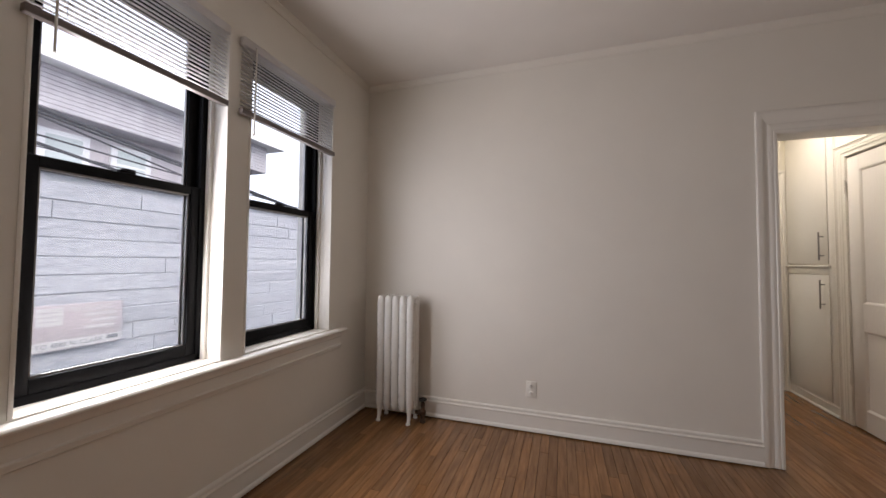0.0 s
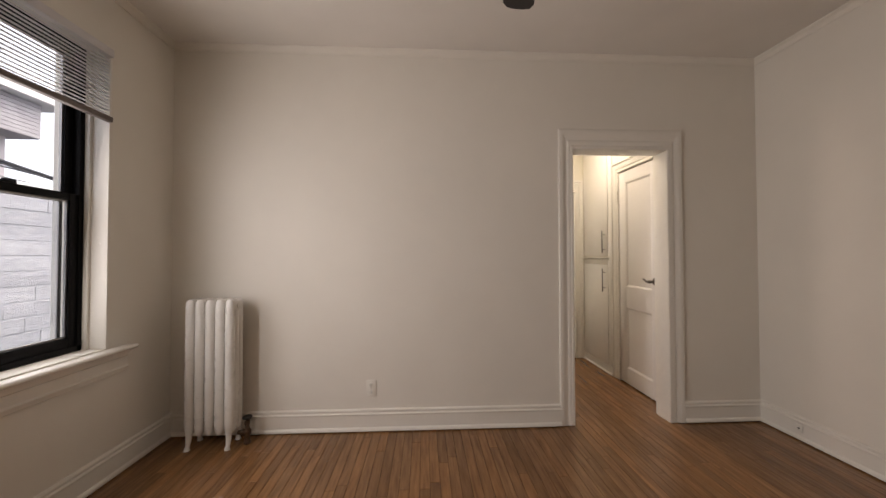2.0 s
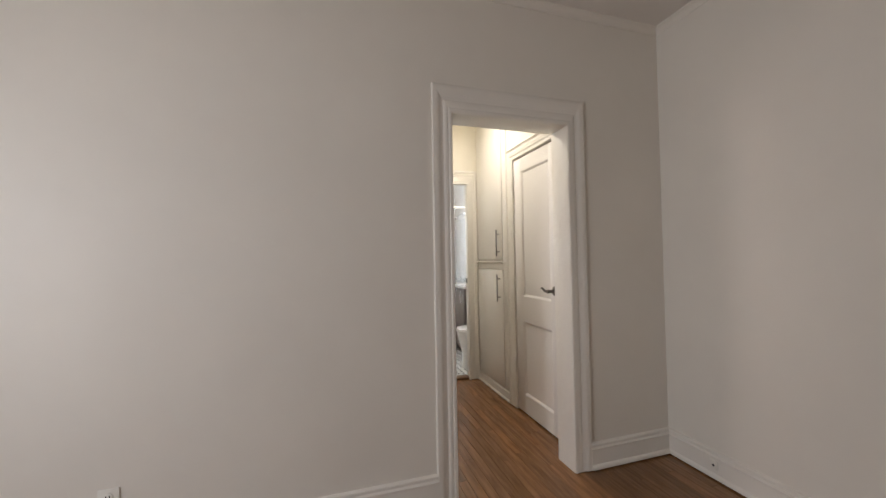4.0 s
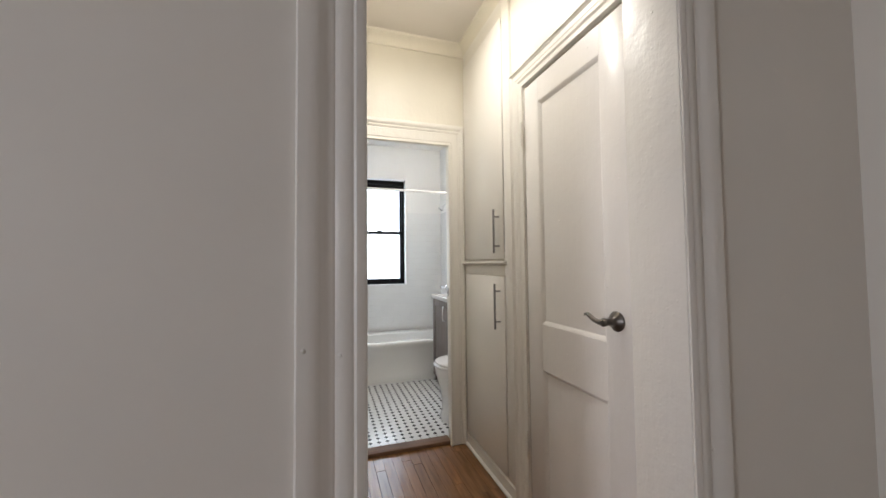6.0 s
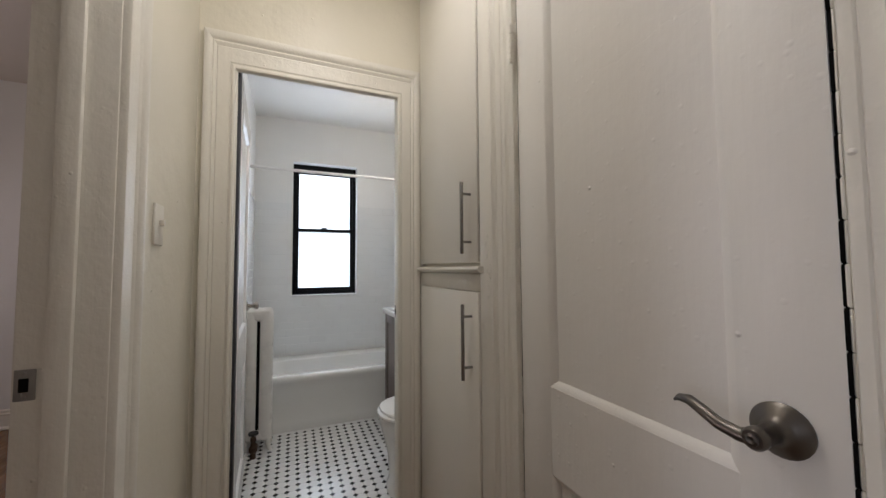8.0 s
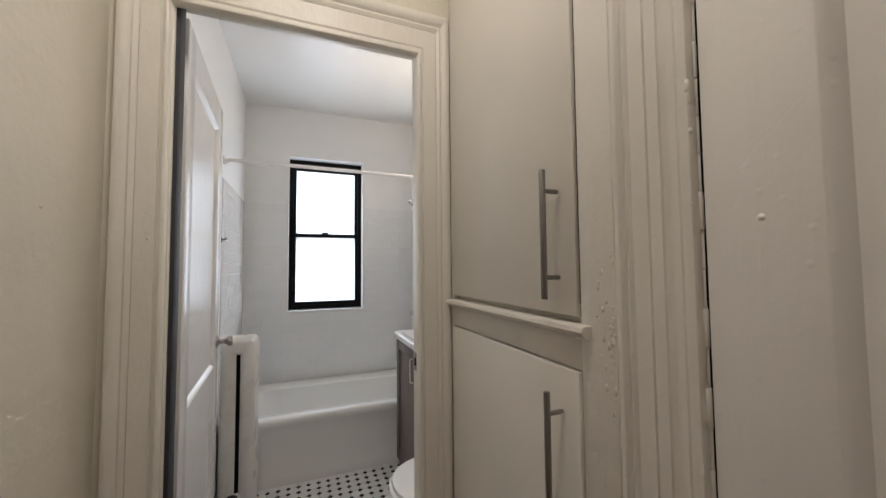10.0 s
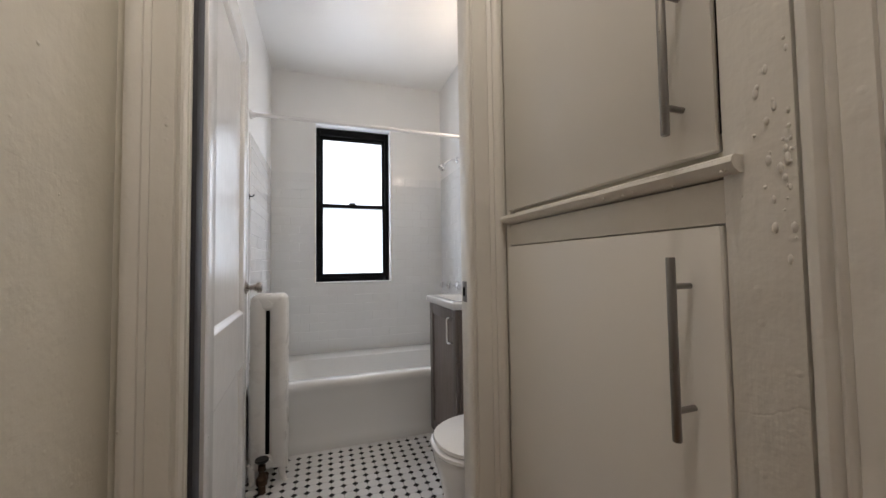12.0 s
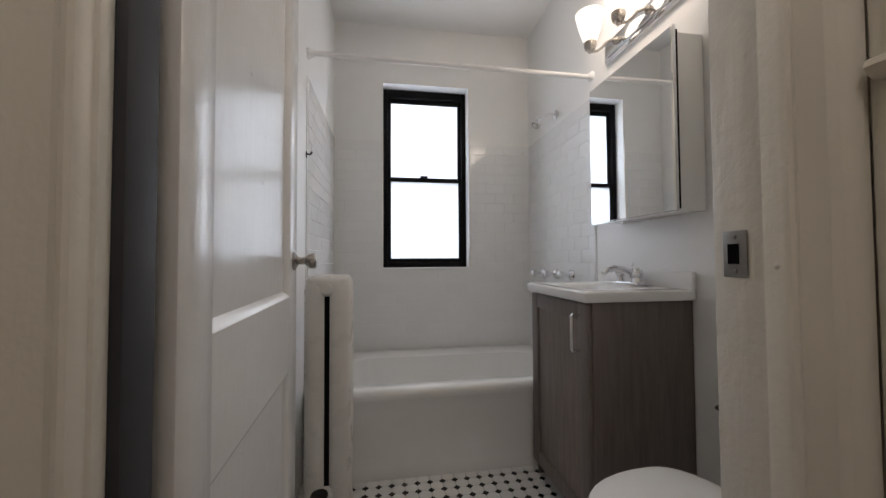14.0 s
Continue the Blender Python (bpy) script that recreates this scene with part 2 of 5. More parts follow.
def see_through(name, tint, gloss, veil=0.0, veil_colour=(0.6, 0.63, 0.66)):
    """Thin clear pane: straight-through light with a reflection, and, for a mesh screen, a share of its own colour."""
    m = bpy.data.materials.new(name)
    m.use_nodes = True
    t = m.node_tree
    t.nodes.remove(t.nodes["Principled BSDF"])
    out = t.nodes["Material Output"]
    tr = node(t, "ShaderNodeBsdfTransparent", Color=(*tint, 1))
    last = tr.outputs[0]
    if veil:
        df = node(t, "ShaderNodeBsdfDiffuse", Color=(*veil_colour, 1))
        tl = node(t, "ShaderNodeBsdfTranslucent", Color=(*veil_colour, 1))
        both = t.nodes.new("ShaderNodeAddShader")
        t.links.new(df.outputs[0], both.inputs[0])
        t.links.new(tl.outputs[0], both.inputs[1])
        mx = node(t, "ShaderNodeMixShader", Fac=veil)
        t.links.new(last, mx.inputs[1])
        t.links.new(both.outputs[0], mx.inputs[2])
        last = mx.outputs[0]
    if gloss:
        gl = node(t, "ShaderNodeBsdfGlossy", Roughness=0.02)
        fr = node(t, "ShaderNodeLayerWeight", Blend=0.5)
        pw = t.nodes.new("ShaderNodeMath")
        pw.operation = "POWER"
        pw.inputs[1].default_value = 4.5
        t.links.new(fr.outputs["Facing"], pw.inputs[0])
        half = t.nodes.new("ShaderNodeMath")
        half.operation = "MULTIPLY_ADD"
        half.inputs[1].default_value, half.inputs[2].default_value = 0.45, 0.025
        t.links.new(pw.outputs[0], half.inputs[0])
        mx = t.nodes.new("ShaderNodeMixShader")
        t.links.new(half.outputs[0], mx.inputs[0])
        t.links.new(last, mx.inputs[1])
        t.links.new(gl.outputs[0], mx.inputs[2])
        last = mx.outputs[0]
    t.links.new(last, out.inputs[0])
    return m


GLASS = see_through("window_glass", (0.95, 0.97, 0.97), True)
SCREEN = see_through("insect_screen_mesh", (0.92, 0.93, 0.94), False, 0.075, (0.60, 0.64, 0.70))

# frosted pane: light scatters on its way through
m_frost, tf, bf = material("frosted_glass", (0.93, 0.97, 0.98), 0.35)
bf.inputs["Transmission Weight"].default_value = 0.0
trl = node(tf, "ShaderNodeBsdfTranslucent", Color=(0.92, 0.97, 0.985, 1))
mxf = node(tf, "ShaderNodeMixShader", Fac=0.8)
tf.links.new(bf.outputs[0], mxf.inputs[1])
tf.links.new(trl.outputs[0], mxf.inputs[2])
tf.links.new(mxf.outputs[0], tf.nodes["Material Output"].inputs[0])
bump(tf, bf, [(noise_tex(tf, coords(tf), 220, 2), 0.4, 0.001)])
FROST = m_frost


def glow(name, colour, strength, base=(0.9, 0.88, 0.84)):
    m, t, b = material(name, base, 0.35)
    b.inputs["Emission Color"].default_value = (*colour, 1)
    b.inputs["Emission Strength"].default_value = strength
    return m


SHADE = glow("lit_frosted_shade", (1.0, 0.88, 0.70), 0.62)
GLOBE = glow("lit_opal_glass", (1.0, 0.88, 0.68), 1.6)


# ---- mesh helpers ----
def link(name, bm, mat, parent=None, label="", smooth=False):
    me = bpy.data.meshes.new(name)
    bm.normal_update()
    if smooth:
        for f in bm.faces:
            f.smooth = True
    bm.to_mesh(me)
    bm.free()
    me.materials.append(mat)
    if smooth:
        me.set_sharp_from_angle(angle=radians(38))
    ob = new(name, me)
    if parent:
        ob.parent = parent
    if label:
        tagged(ob, label)
    return ob


def part(name, bm, mat, parent, label="", smooth=True):
    return link(name, bm, mat, parent, label, smooth)


def thing(name, label, category, m=None, group="", kind=""):
    ob = new(name)
    ob.empty_display_size = 0.1
    if m is not None:
        ob.matrix_basis = m
    return tagged(ob, label, category, group, kind)


def structure(name, bm, mat, label="", category="", smooth=False):
    return tagged(link(name, bm, mat, None, "", smooth), label or name.replace("_", " "), category or "structure", "", "structure")


def box(bm, x0, x1, y0, y1, z0, z1, bevel=0.0, segs=2):
    vs = [bm.verts.new((x, y, z)) for z in (z0, z1) for y in (y0, y1) for x in (x0, x1)]
    fs = [bm.faces.new([vs[i] for i in q]) for q in ((0, 2, 3, 1), (4, 5, 7, 6), (0, 1, 5, 4), (2, 6, 7, 3), (0, 4, 6, 2), (1, 3, 7, 5))]
    if bevel:
        es = {e for f in fs for e in f.edges}
        bmesh.ops.bevel(bm, geom=list(es), offset=bevel, segments=segs, profile=0.5, affect="EDGES")
    return bm


def boxed(*a, **k):
    return box(bmesh.new(), *a, **k)


def lathe(bm, prof, m, steps=24):
    """prof: (radius, height) along the local z axis of pose m."""
    rings = []
    for r, h in prof:
        if r < 1e-6:
            rings.append([bm.verts.new(m @ Vector((0, 0, h)))])
        else:
            rings.append([bm.verts.new(m @ Vector((r * math.cos(2 * math.pi * i / steps), r * math.sin(2 * math.pi * i / steps), h))) for i in range(steps)])
    for a, b in zip(rings, rings[1:]):
        for i in range(steps):
            j = (i + 1) % steps
            if len(a) == 1 and len(b) > 1:
                bm.faces.new((a[0], b[i], b[j]))
            elif len(b) == 1 and len(a) > 1:
                bm.faces.new((a[i], a[j], b[0]))
            elif len(a) > 1:
                bm.faces.new((a[i], a[j], b[j], b[i]))
    return bm


def lathed(prof, m, steps=24):
    bm = lathe(bmesh.new(), prof, m, steps)
    bmesh.ops.recalc_face_normals(bm, faces=bm.faces)
    return bm


def tube(bm, pts, r, steps=10, flat=1.0):
    """A round rod along the points; r may be one radius or one for each point."""
    pts = [Vector(p) for p in pts]
    rs = r if isinstance(r, (list, tuple)) else [r] * len(pts)
    rings, side = [], None
    for i, p in enumerate(pts):
        d = (pts[min(i + 1, len(pts) - 1)] - pts[max(i - 1, 0)]).normalized()
        if side is None:
            side = d.orthogonal().normalized()
        side = (side - d * side.dot(d)).normalized()
        up = d.cross(side)
        rings.append([bm.verts.new(p + rs[i] * (math.cos(2 * math.pi * k / steps) * side + flat * math.sin(2 * math.pi * k / steps) * up)) for k in range(steps)])
    for a, b in zip(rings, rings[1:]):
        for i in range(steps):
            j = (i + 1) % steps
            bm.faces.new((a[i], a[j], b[j], b[i]))
    bm.faces.new(rings[0][::-1])
    bm.faces.new(rings[-1])
    return bm


def tubed(pts, r, steps=10, flat=1.0):
    bm = tube(bmesh.new(), pts, r, steps, flat)
    bmesh.ops.recalc_face_normals(bm, faces=bm.faces)
    return bm


def arc(c, r, a0, a1, n, u, v):
    c, u, v = Vector(c), Vector(u), Vector(v)
    return [c + r * (math.cos(radians(a0 + (a1 - a0) * i / n)) * u + math.sin(radians(a0 + (a1 - a0) * i / n)) * v) for i in range(n + 1)]


def mould(bm, prof, p0, p1, out, across, m0=0.0, m1=0.0):
    """A moulding of the profile (a outwards, b across) from p0 to p1; m0 and m1 mitre its ends by that share of b."""
    p0, p1, out, across = Vector(p0), Vector(p1), Vector(out), Vector(across)
    d = (p1 - p0).normalized()
    ra = [bm.verts.new(p0 + out * a + across * b - d * (m0 * b)) for a, b in prof]
    rb = [bm.verts.new(p1 + out * a + across * b + d * (m1 * b)) for a, b in prof]
    n = len(prof)
    for i in range(n):
        j = (i + 1) % n
        bm.faces.new((ra[i], ra[j], rb[j], rb[i]))
    bm.faces.new(ra[::-1])
    bm.faces.new(rb)
    bmesh.ops.recalc_face_normals(bm, faces=bm.faces)
    return bm


def slab(bm, outline, z0, z1):
    """A prism over an outline in x and y."""
    lo = [bm.verts.new((x, y, z0)) for x, y in outline]
    hi = [bm.verts.new((x, y, z1)) for x, y in outline]
    bm.faces.new(lo[::-1])
    bm.faces.new(hi)
    for i in range(len(lo)):
        j = (i + 1) % len(lo)
        bm.faces.new((lo[i], lo[j], hi[j], hi[i]))
    return bm


def wall(name, axis, c0, c1, a0, a1, z0, z1, mat, holes=(), label=""):
    """A wall of thickness c0..c1 on its axis, along a0..a1, with openings (a0, a1, z0, z1) right through it."""
    cuts_a = sorted({a0, a1, *(v for h in holes for v in h[:2])})
    cuts_z = sorted({z0, z1, *(v for h in holes for v in h[2:])})
    bm = bmesh.new()
    grid = {}

    def inside(ia, iz):
        if not (0 <= ia < len(cuts_a) - 1 and 0 <= iz < len(cuts_z) - 1):
            return False
        ca, cz = (cuts_a[ia] + cuts_a[ia + 1]) / 2, (cuts_z[iz] + cuts_z[iz + 1]) / 2
        return not any(h[0] < ca < h[1] and h[2] < cz < h[3] for h in holes)

    def vert(c, a, z):
        if (c, a, z) not in grid:
            grid[c, a, z] = bm.verts.new((c, a, z) if axis == "x" else (a, c, z))
        return grid[c, a, z]

    for ia in range(len(cuts_a) - 1):
        for iz in range(len(cuts_z) - 1):
            if not inside(ia, iz):
                continue
            b0, b1, y0, y1 = cuts_a[ia], cuts_a[ia + 1], cuts_z[iz], cuts_z[iz + 1]
            for c in (c0, c1):
                bm.faces.new([vert(c, *q) for q in ((b0, y0), (b1, y0), (b1, y1), (b0, y1))])
            for (ja, jz), (q, r) in (((ia - 1, iz), ((b0, y0), (b0, y1))), ((ia + 1, iz), ((b1, y0), (b1, y1))), ((ia, iz - 1), ((b0, y0), (b1, y0))), ((ia, iz + 1), ((b0, y1), (b1, y1)))):
                if not inside(ja, jz):
                    bm.faces.new((vert(c0, *q), vert(c0, *r), vert(c1, *r), vert(c1, *q)))
    bmesh.ops.recalc_face_normals(bm, faces=bm.faces)
    return structure(name, bm, mat, label, "wall")


X, Y, Z = Vector((1, 0, 0)), Vector((0, 1, 0)), Vector((0, 0, 1))

# ---- plan ----
XW, XE, YS, YN = -1.612, 2.775, -2.4, 2.395      # living room
Y2 = 2.55                                        # hall side of the living room's north wall
HW, HE = 1.25, 2.19                              # hall walls
YB, YB2 = 4.14, 4.215                            # wall between hall and bathroom
BW, BE, BN = 1.25, 2.755, 6.50                   # bathroom walls
ZC = 2.80
DA = (1.312, 2.050, 2.080)                         # living room doorway
DB = (1.349, 2.085, 2.105)                       # bathroom doorway
DD = (2.595, 3.452, 2.05)                          # bedroom doorway
W1, W2, WZ = (0.262, 0.985), (1.128, 1.872), (0.748, 2.445)
XF = XW - 0.115                                  # room face of the window frames
BWIN = (1.607, 2.262, 0.972, 2.37)

wall("wall_west", "x", XW - 0.30, XW, YS, 6.9, -0.05, ZC + 0.1, WALL, [(*W1, *WZ), (*W2, *WZ), (4.05, 5.15, 0.9, 2.3)], "cream painted plaster wall with tall window openings")
wall("wall_north", "y", YN, Y2, XW, XE, -0.05, ZC + 0.1, WALL, [(DA[0], DA[1], -0.05, DA[2])], "cream satin painted plaster wall with an open doorway")
wall("wall_east", "x", XE, XE + 0.2, YS, Y2 + 0.2, -0.05, ZC + 0.1, WALL, (), "plain cream painted plaster wall")
wall("wall_south", "y", YS - 0.2, YS, XW - 0.3, XE + 0.2, -0.05, ZC + 0.1, WALL, (), "plain cream painted plaster wall")
wall("wall_hall_west", "x", 1.112, HW, Y2, YB, -0.05, ZC + 0.1, WALL_HALL, [(DD[0], DD[1], -0.05, DD[2])], "cream painted hall wall with the bedroom doorway")
wall("wall_hall_east", "x", HE, HE + 0.12, Y2, YB, -0.05, ZC + 0.1, WALL_HALL, [(2.680, 3.315, -0.05, 2.12)], "cream painted hall wall round the closet doorway")
wall("wall_closet_back", "x", 2.9, 3.0, Y2, YB, -0.05, ZC + 0.1, WALL_HALL, (), "plain back wall of the closet")
wall("wall_bath_south", "y", YB, YB2, 1.09, 3.0, -0.05, ZC + 0.1, WALL_HALL, [(DB[0], DB[1], -0.05, DB[2])], "cream painted wall above and beside the bathroom doorway")
wall("wall_bath_west", "x", 1.09, BW, YB2, BN, -0.05, 2.9, WALL_BATH, (), "white painted bathroom wall")
wall("wall_bath_east", "x", BE, BE + 0.2, YB2, BN, -0.05, 2.9, WALL_BATH, (), "white painted bathroom wall behind the vanity")
wall("wall_bath_north", "y", BN, BN + 0.30, XW, BE + 0.2, -0.05, 2.9, WALL_BATH, [BWIN], "white bathroom wall with a deep window opening")
# pier beside the windows, with a rounded corner
bm = boxed(XW - 0.02, XW + 0.055, YS + 0.02, 0.095, 0.0, ZC, bevel=0.018, segs=3)
structure("wall_pier", bm, TRIM, "shallow painted wall pier beside the window", "wall", True)

for nm, x0, x1, y0, y1, z, mat, lb in (
    ("ceiling_living_room", XW - 0.3, XE + 0.2, YS - 0.2, YN + 0.1, ZC, CEIL, "off-white painted plaster ceiling"),
    ("ceiling_hall", 1.17, 3.0, YN + 0.1, YB + 0.06, ZC, CEIL, "off-white painted hall ceiling"),
    ("ceiling_bathroom", 1.17, BE + 0.2, YB + 0.06, BN + 0.3, 2.81, WALL_BATH, "white painted bathroom ceiling"),
    ("ceiling_bedroom", XW - 0.3, 1.17, YN + 0.1, BN + 0.3, ZC, CEIL, "off-white painted bedroom ceiling"),
):
    structure(nm, boxed(x0, x1, y0, y1, z, z + 0.16), mat, lb, "ceiling")

# ---- mouldings ----
BASE_PROF = [(0, 0), (0.030, 0.0), (0.030, 0.012), (0.024, 0.022), (0.018, 0.026), (0.018, 0.108), (0.022, 0.113), (0.022, 0.120), (0.013, 0.126), (0.013, 0.134), (0.017, 0.139), (0.015, 0.146), (0.004, 0.152), (0, 0.152)]
CROWN_PROF = [(0, 0), (0.012, 0.0), (0.014, 0.010), (0.008, 0.014), (0.014, 0.034), (0.034, 0.060), (0.052, 0.068), (0.056, 0.082), (0, 0.082)]


def casing_profile(w, d=0.022):
    """A wide door casing: square inner edge, three reeds, and a raised back band. b runs from the opening outwards."""
    return [(-0.004, 0.0), (d * 0.62, 0.0), (d * 0.74, 0.006), (d * 0.74, w * 0.14), (d * 0.52, w * 0.18), (d * 0.66, w * 0.24), (d * 0.66, w * 0.40), (d * 0.46, w * 0.45), (d * 0.60, w * 0.50), (d * 0.60, w * 0.60), (d * 0.82, w * 0.66), (d * 1.0, w * 0.74), (d * 1.05, w * 0.84), (d * 1.0, w * 0.97), (d * 0.8, w), (-0.004, w)]


def beaded_profile(w, d=0.026):
    """Flat casing with a bead on its inner edge and a stepped band on its outer edge."""
    return [(-0.004, 0.0), (d * 0.62, 0.0), (d * 0.86, w * 0.03), (d * 0.92, w * 0.07), (d * 0.84, w * 0.12), (d * 0.50, w * 0.145), (d * 0.50, w * 0.17), (d * 0.66, w * 0.20), (d * 0.64, w * 0.58), (d * 0.48, w * 0.61), (d * 0.62, w * 0.64), (d * 0.74, w * 0.70), (d * 0.62, w * 0.745), (d * 0.80, w * 0.78), (d * 1.02, w * 0.84), (d * 1.05, w * 0.92), (d * 0.96, w * 0.985), (d * 0.8, w), (-0.004, w)]


def reeded_profile(w, d=0.026):
    """Old built-up casing: rounded inner edge, soft hollow, two flat bands and a bead, with deep narrow quirks between them."""
    out = [(-0.004, 0.0), (d * 0.50, 0.0), (d * 0.64, w * 0.02), (d * 0.70, w * 0.07), (d * 0.66, w * 0.12), (d * 0.54, w * 0.14), (d * 0.62, w * 0.16), (d * 0.56, w * 0.22), (d * 0.58, w * 0.28), (d * 0.72, w * 0.325), (d * 0.60, w * 0.34), (d * 0.70, w * 0.355), (d * 0.72, w * 0.50), (d * 0.61, w * 0.515), (d * 0.74, w * 0.53), (d * 0.76, w * 0.74), (d * 0.64, w * 0.755)]
    out += [(d * 0.80, w * 0.775), (d * 0.86, w * 0.80), (d * 0.80, w * 0.825), (d * 0.68, w * 0.84), (d * 0.90, w * 0.86), (d * 1.05, w * 0.90), (d * 1.05, w * 0.96), (d * 0.95, w * 0.99), (d * 0.8, w), (-0.004, w)]
    return out


def trim(name, prof, p0, p1, out, across, mat, label, m0=0.0, m1=0.0, category="trim"):
    return structure(name, mould(bmesh.new(), prof, p0, p1, out, across, m0, m1), mat, label, category, True)


BL = "white painted wooden baseboard with moulded cap"
trim("baseboard", BASE_PROF, (XW, YN, 0.009), (DA[0] - 0.109, YN, 0.009), -Y, Z, TRIM, BL)
trim("baseboard", BASE_PROF, (DA[1] + 0.109, YN, 0.009), (XE, YN, 0.009), -Y, Z, TRIM, BL)
trim("baseboard", BASE_PROF, (XE, YS, 0.009), (XE, YN, 0.009), -X, Z, TRIM, BL)
trim("baseboard", BASE_PROF, (XW, 0.12, 0.009), (XW, YN, 0.009), X, Z, TRIM, BL)
trim("baseboard", BASE_PROF, (HW, DD[1] + 0.14, 0.004), (HW, YB, 0.004), X, Z, TRIM, BL)
trim("baseboard", BASE_PROF, (XW, BN, 0.004), (1.09, BN, 0.004), -Y, Z, TRIM, BL)
trim("baseboard", BASE_PROF, (XW, Y2, 0.004), (XW, BN, 0.004), X, Z, TRIM, BL)
CL = "small painted cove moulding below the ceiling"
for p0, p1, o in (((XW, YN, 0), (XE, YN, 0), -Y), ((XE, YS, 0), (XE, YN, 0), -X), ((XW, YS, 0), (XW, YN, 0), X)):
    trim("crown_moulding", [(a * 0.55, b * 0.6) for a, b in CROWN_PROF], Vector(p0) + Z * (ZC - 0.0485), Vector(p1) + Z * (ZC - 0.0485), o, Z, WALL, CL)
for p0, p1, o in (((HW, YB, 0), (HE, YB, 0), -Y), ((HE, Y2, 0), (HE, YB, 0), -X), ((HW, Y2, 0), (HW, YB, 0), X)):
    trim("crown_moulding", CROWN_PROF, Vector(p0) + Z * (ZC - 0.081), Vector(p1) + Z * (ZC - 0.081), o, Z, WALL_HALL, "cream painted crown moulding of the hall")


def casing_set(name, a0, a1, top, plane, out, run, w, wtop, mat, label, d=0.022, z0=0.004, sides=(True, True), profile=casing_profile):
    """Door casing: two legs and a mitred head. run is the unit vector along the wall."""
    def at(a, z):
        return Vector(plane) + run * a + Z * z
    k = wtop / w
    if sides[0]:
        trim(name, profile(w, d), at(a0, z0), at(a0, top), out, -run, mat, label, 0.0, k)
    if sides[1]:
        trim(name, profile(w, d), at(a1, z0), at(a1, top), out, run, mat, label, 0.0, k)
    trim(name, profile(wtop, d), at(a0, top), at(a1, top), out, Z, mat, label, 1 / k if sides[0] else 0.0, 1 / k if sides[1] else 0.0)


casing_set("door_casing", DA[0], DA[1], DA[2], (0, YN, 0), -Y, X, 0.112, 0.150, TRIM, "white painted moulded door casing of the living room", 0.017)
casing_set("door_casing", DA[0], DA[1], DA[2], (0, Y2, 0), Y, X, 0.075, 0.11, TRIM_OLD, "white painted door casing on the hall side", 0.015, sides=(False, False))
casing_set("door_casing", 2.675, 3.318, 2.122, (HE, 0, 0), -X, Y, 0.120, 0.105, TRIM_OLD, "thickly painted reeded casing round the closet door", 0.026, sides=(True, True), profile=reeded_profile)
casing_set("door_casing", 1.384, 2.060, 2.064, (0, YB, 0), -Y, X, 0.113, 0.150, TRIM_OLD, "thickly painted reeded casing round the bathroom doorway", 0.026, profile=beaded_profile)
casing_set("door_casing", DD[0], DD[1], DD[2], (HW, 0, 0), X, Y, 0.12, 0.12, TRIM_OLD, "thickly painted casing round the bedroom doorway", 0.024, sides=(False, True), profile=beaded_profile)


def jamb(name, boxes, mat, label):
    bm = bmesh.new()
    for b in boxes:
        box(bm, *b, bevel=0.003)
    return structure(name, bm, mat, label, "door frame", True)


# linings that show inside the openings
jamb("door_jamb", [(DA[0] - 0.02, DA[0] + 0.003, YN - 0.006, Y2 + 0.004, 0.003, DA[2]), (DA[1] - 0.003, DA[1] + 0.02, YN - 0.006, Y2 + 0.004, 0.003, DA[2]), (DA[0] - 0.02, DA[1] + 0.02, YN - 0.006, Y2 + 0.004, DA[2] - 0.003, DA[2] + 0.02)], TRIM_OLD, "white painted door lining, thickly coated")
jamb("door_jamb", [(1.110, HW + 0.006, DD[1] - 0.003, DD[1] + 0.02, 0.003, DD[2]), (1.110, HW + 0.006, DD[0] - 0.02, DD[0] + 0.003, 0.003, DD[2]), (1.110, HW + 0.006, DD[0], DD[1], DD[2] - 0.003, DD[2] + 0.02), (1.160, 1.200, DD[1] - 0.016, DD[1] - 0.002, 0.003, DD[2] - 0.003)], TRIM_OLD, "white painted lining of the bedroom doorway with door stop")
jamb("door_jamb", [(DB[1] - 0.012, DB[1] + 0.015, YB - 0.005, YB2 + 0.006, 0.02, DB[2]), (DB[0], DB[1], YB - 0.003, YB2 + 0.006, DB[2] - 0.004, DB[2] + 0.015), (1.363, 1.389, YB - 0.008, YB + 0.010, 0.02, DB[2])], TRIM_OLD, "white painted lining of the bathroom doorway")
# back edge of the rebate behind the hung door: dark strip put in as the gap's shade
jamb("door_jamb", [(DB[0] - 0.012, DB[0] + 0.002, YB + 0.012, 4.237, 0.02, DB[2]), (DB[0] - 0.012, 1.398, YB + 0.0105, YB + 0.058, 0.02, DB[2])], SHADOW_STRIP, "dark grey strip for the shaded gap at the bathroom door frame")
bm = boxed(DB[0] + 0.002, DB[1] - 0.014, YB + 0.015, YB2 + 0.03, -0.01, 0.024, bevel=0.006)
tagged(structure("threshold", bm, THRESH, "worn brown oak threshold of the bathroom", "threshold", True))


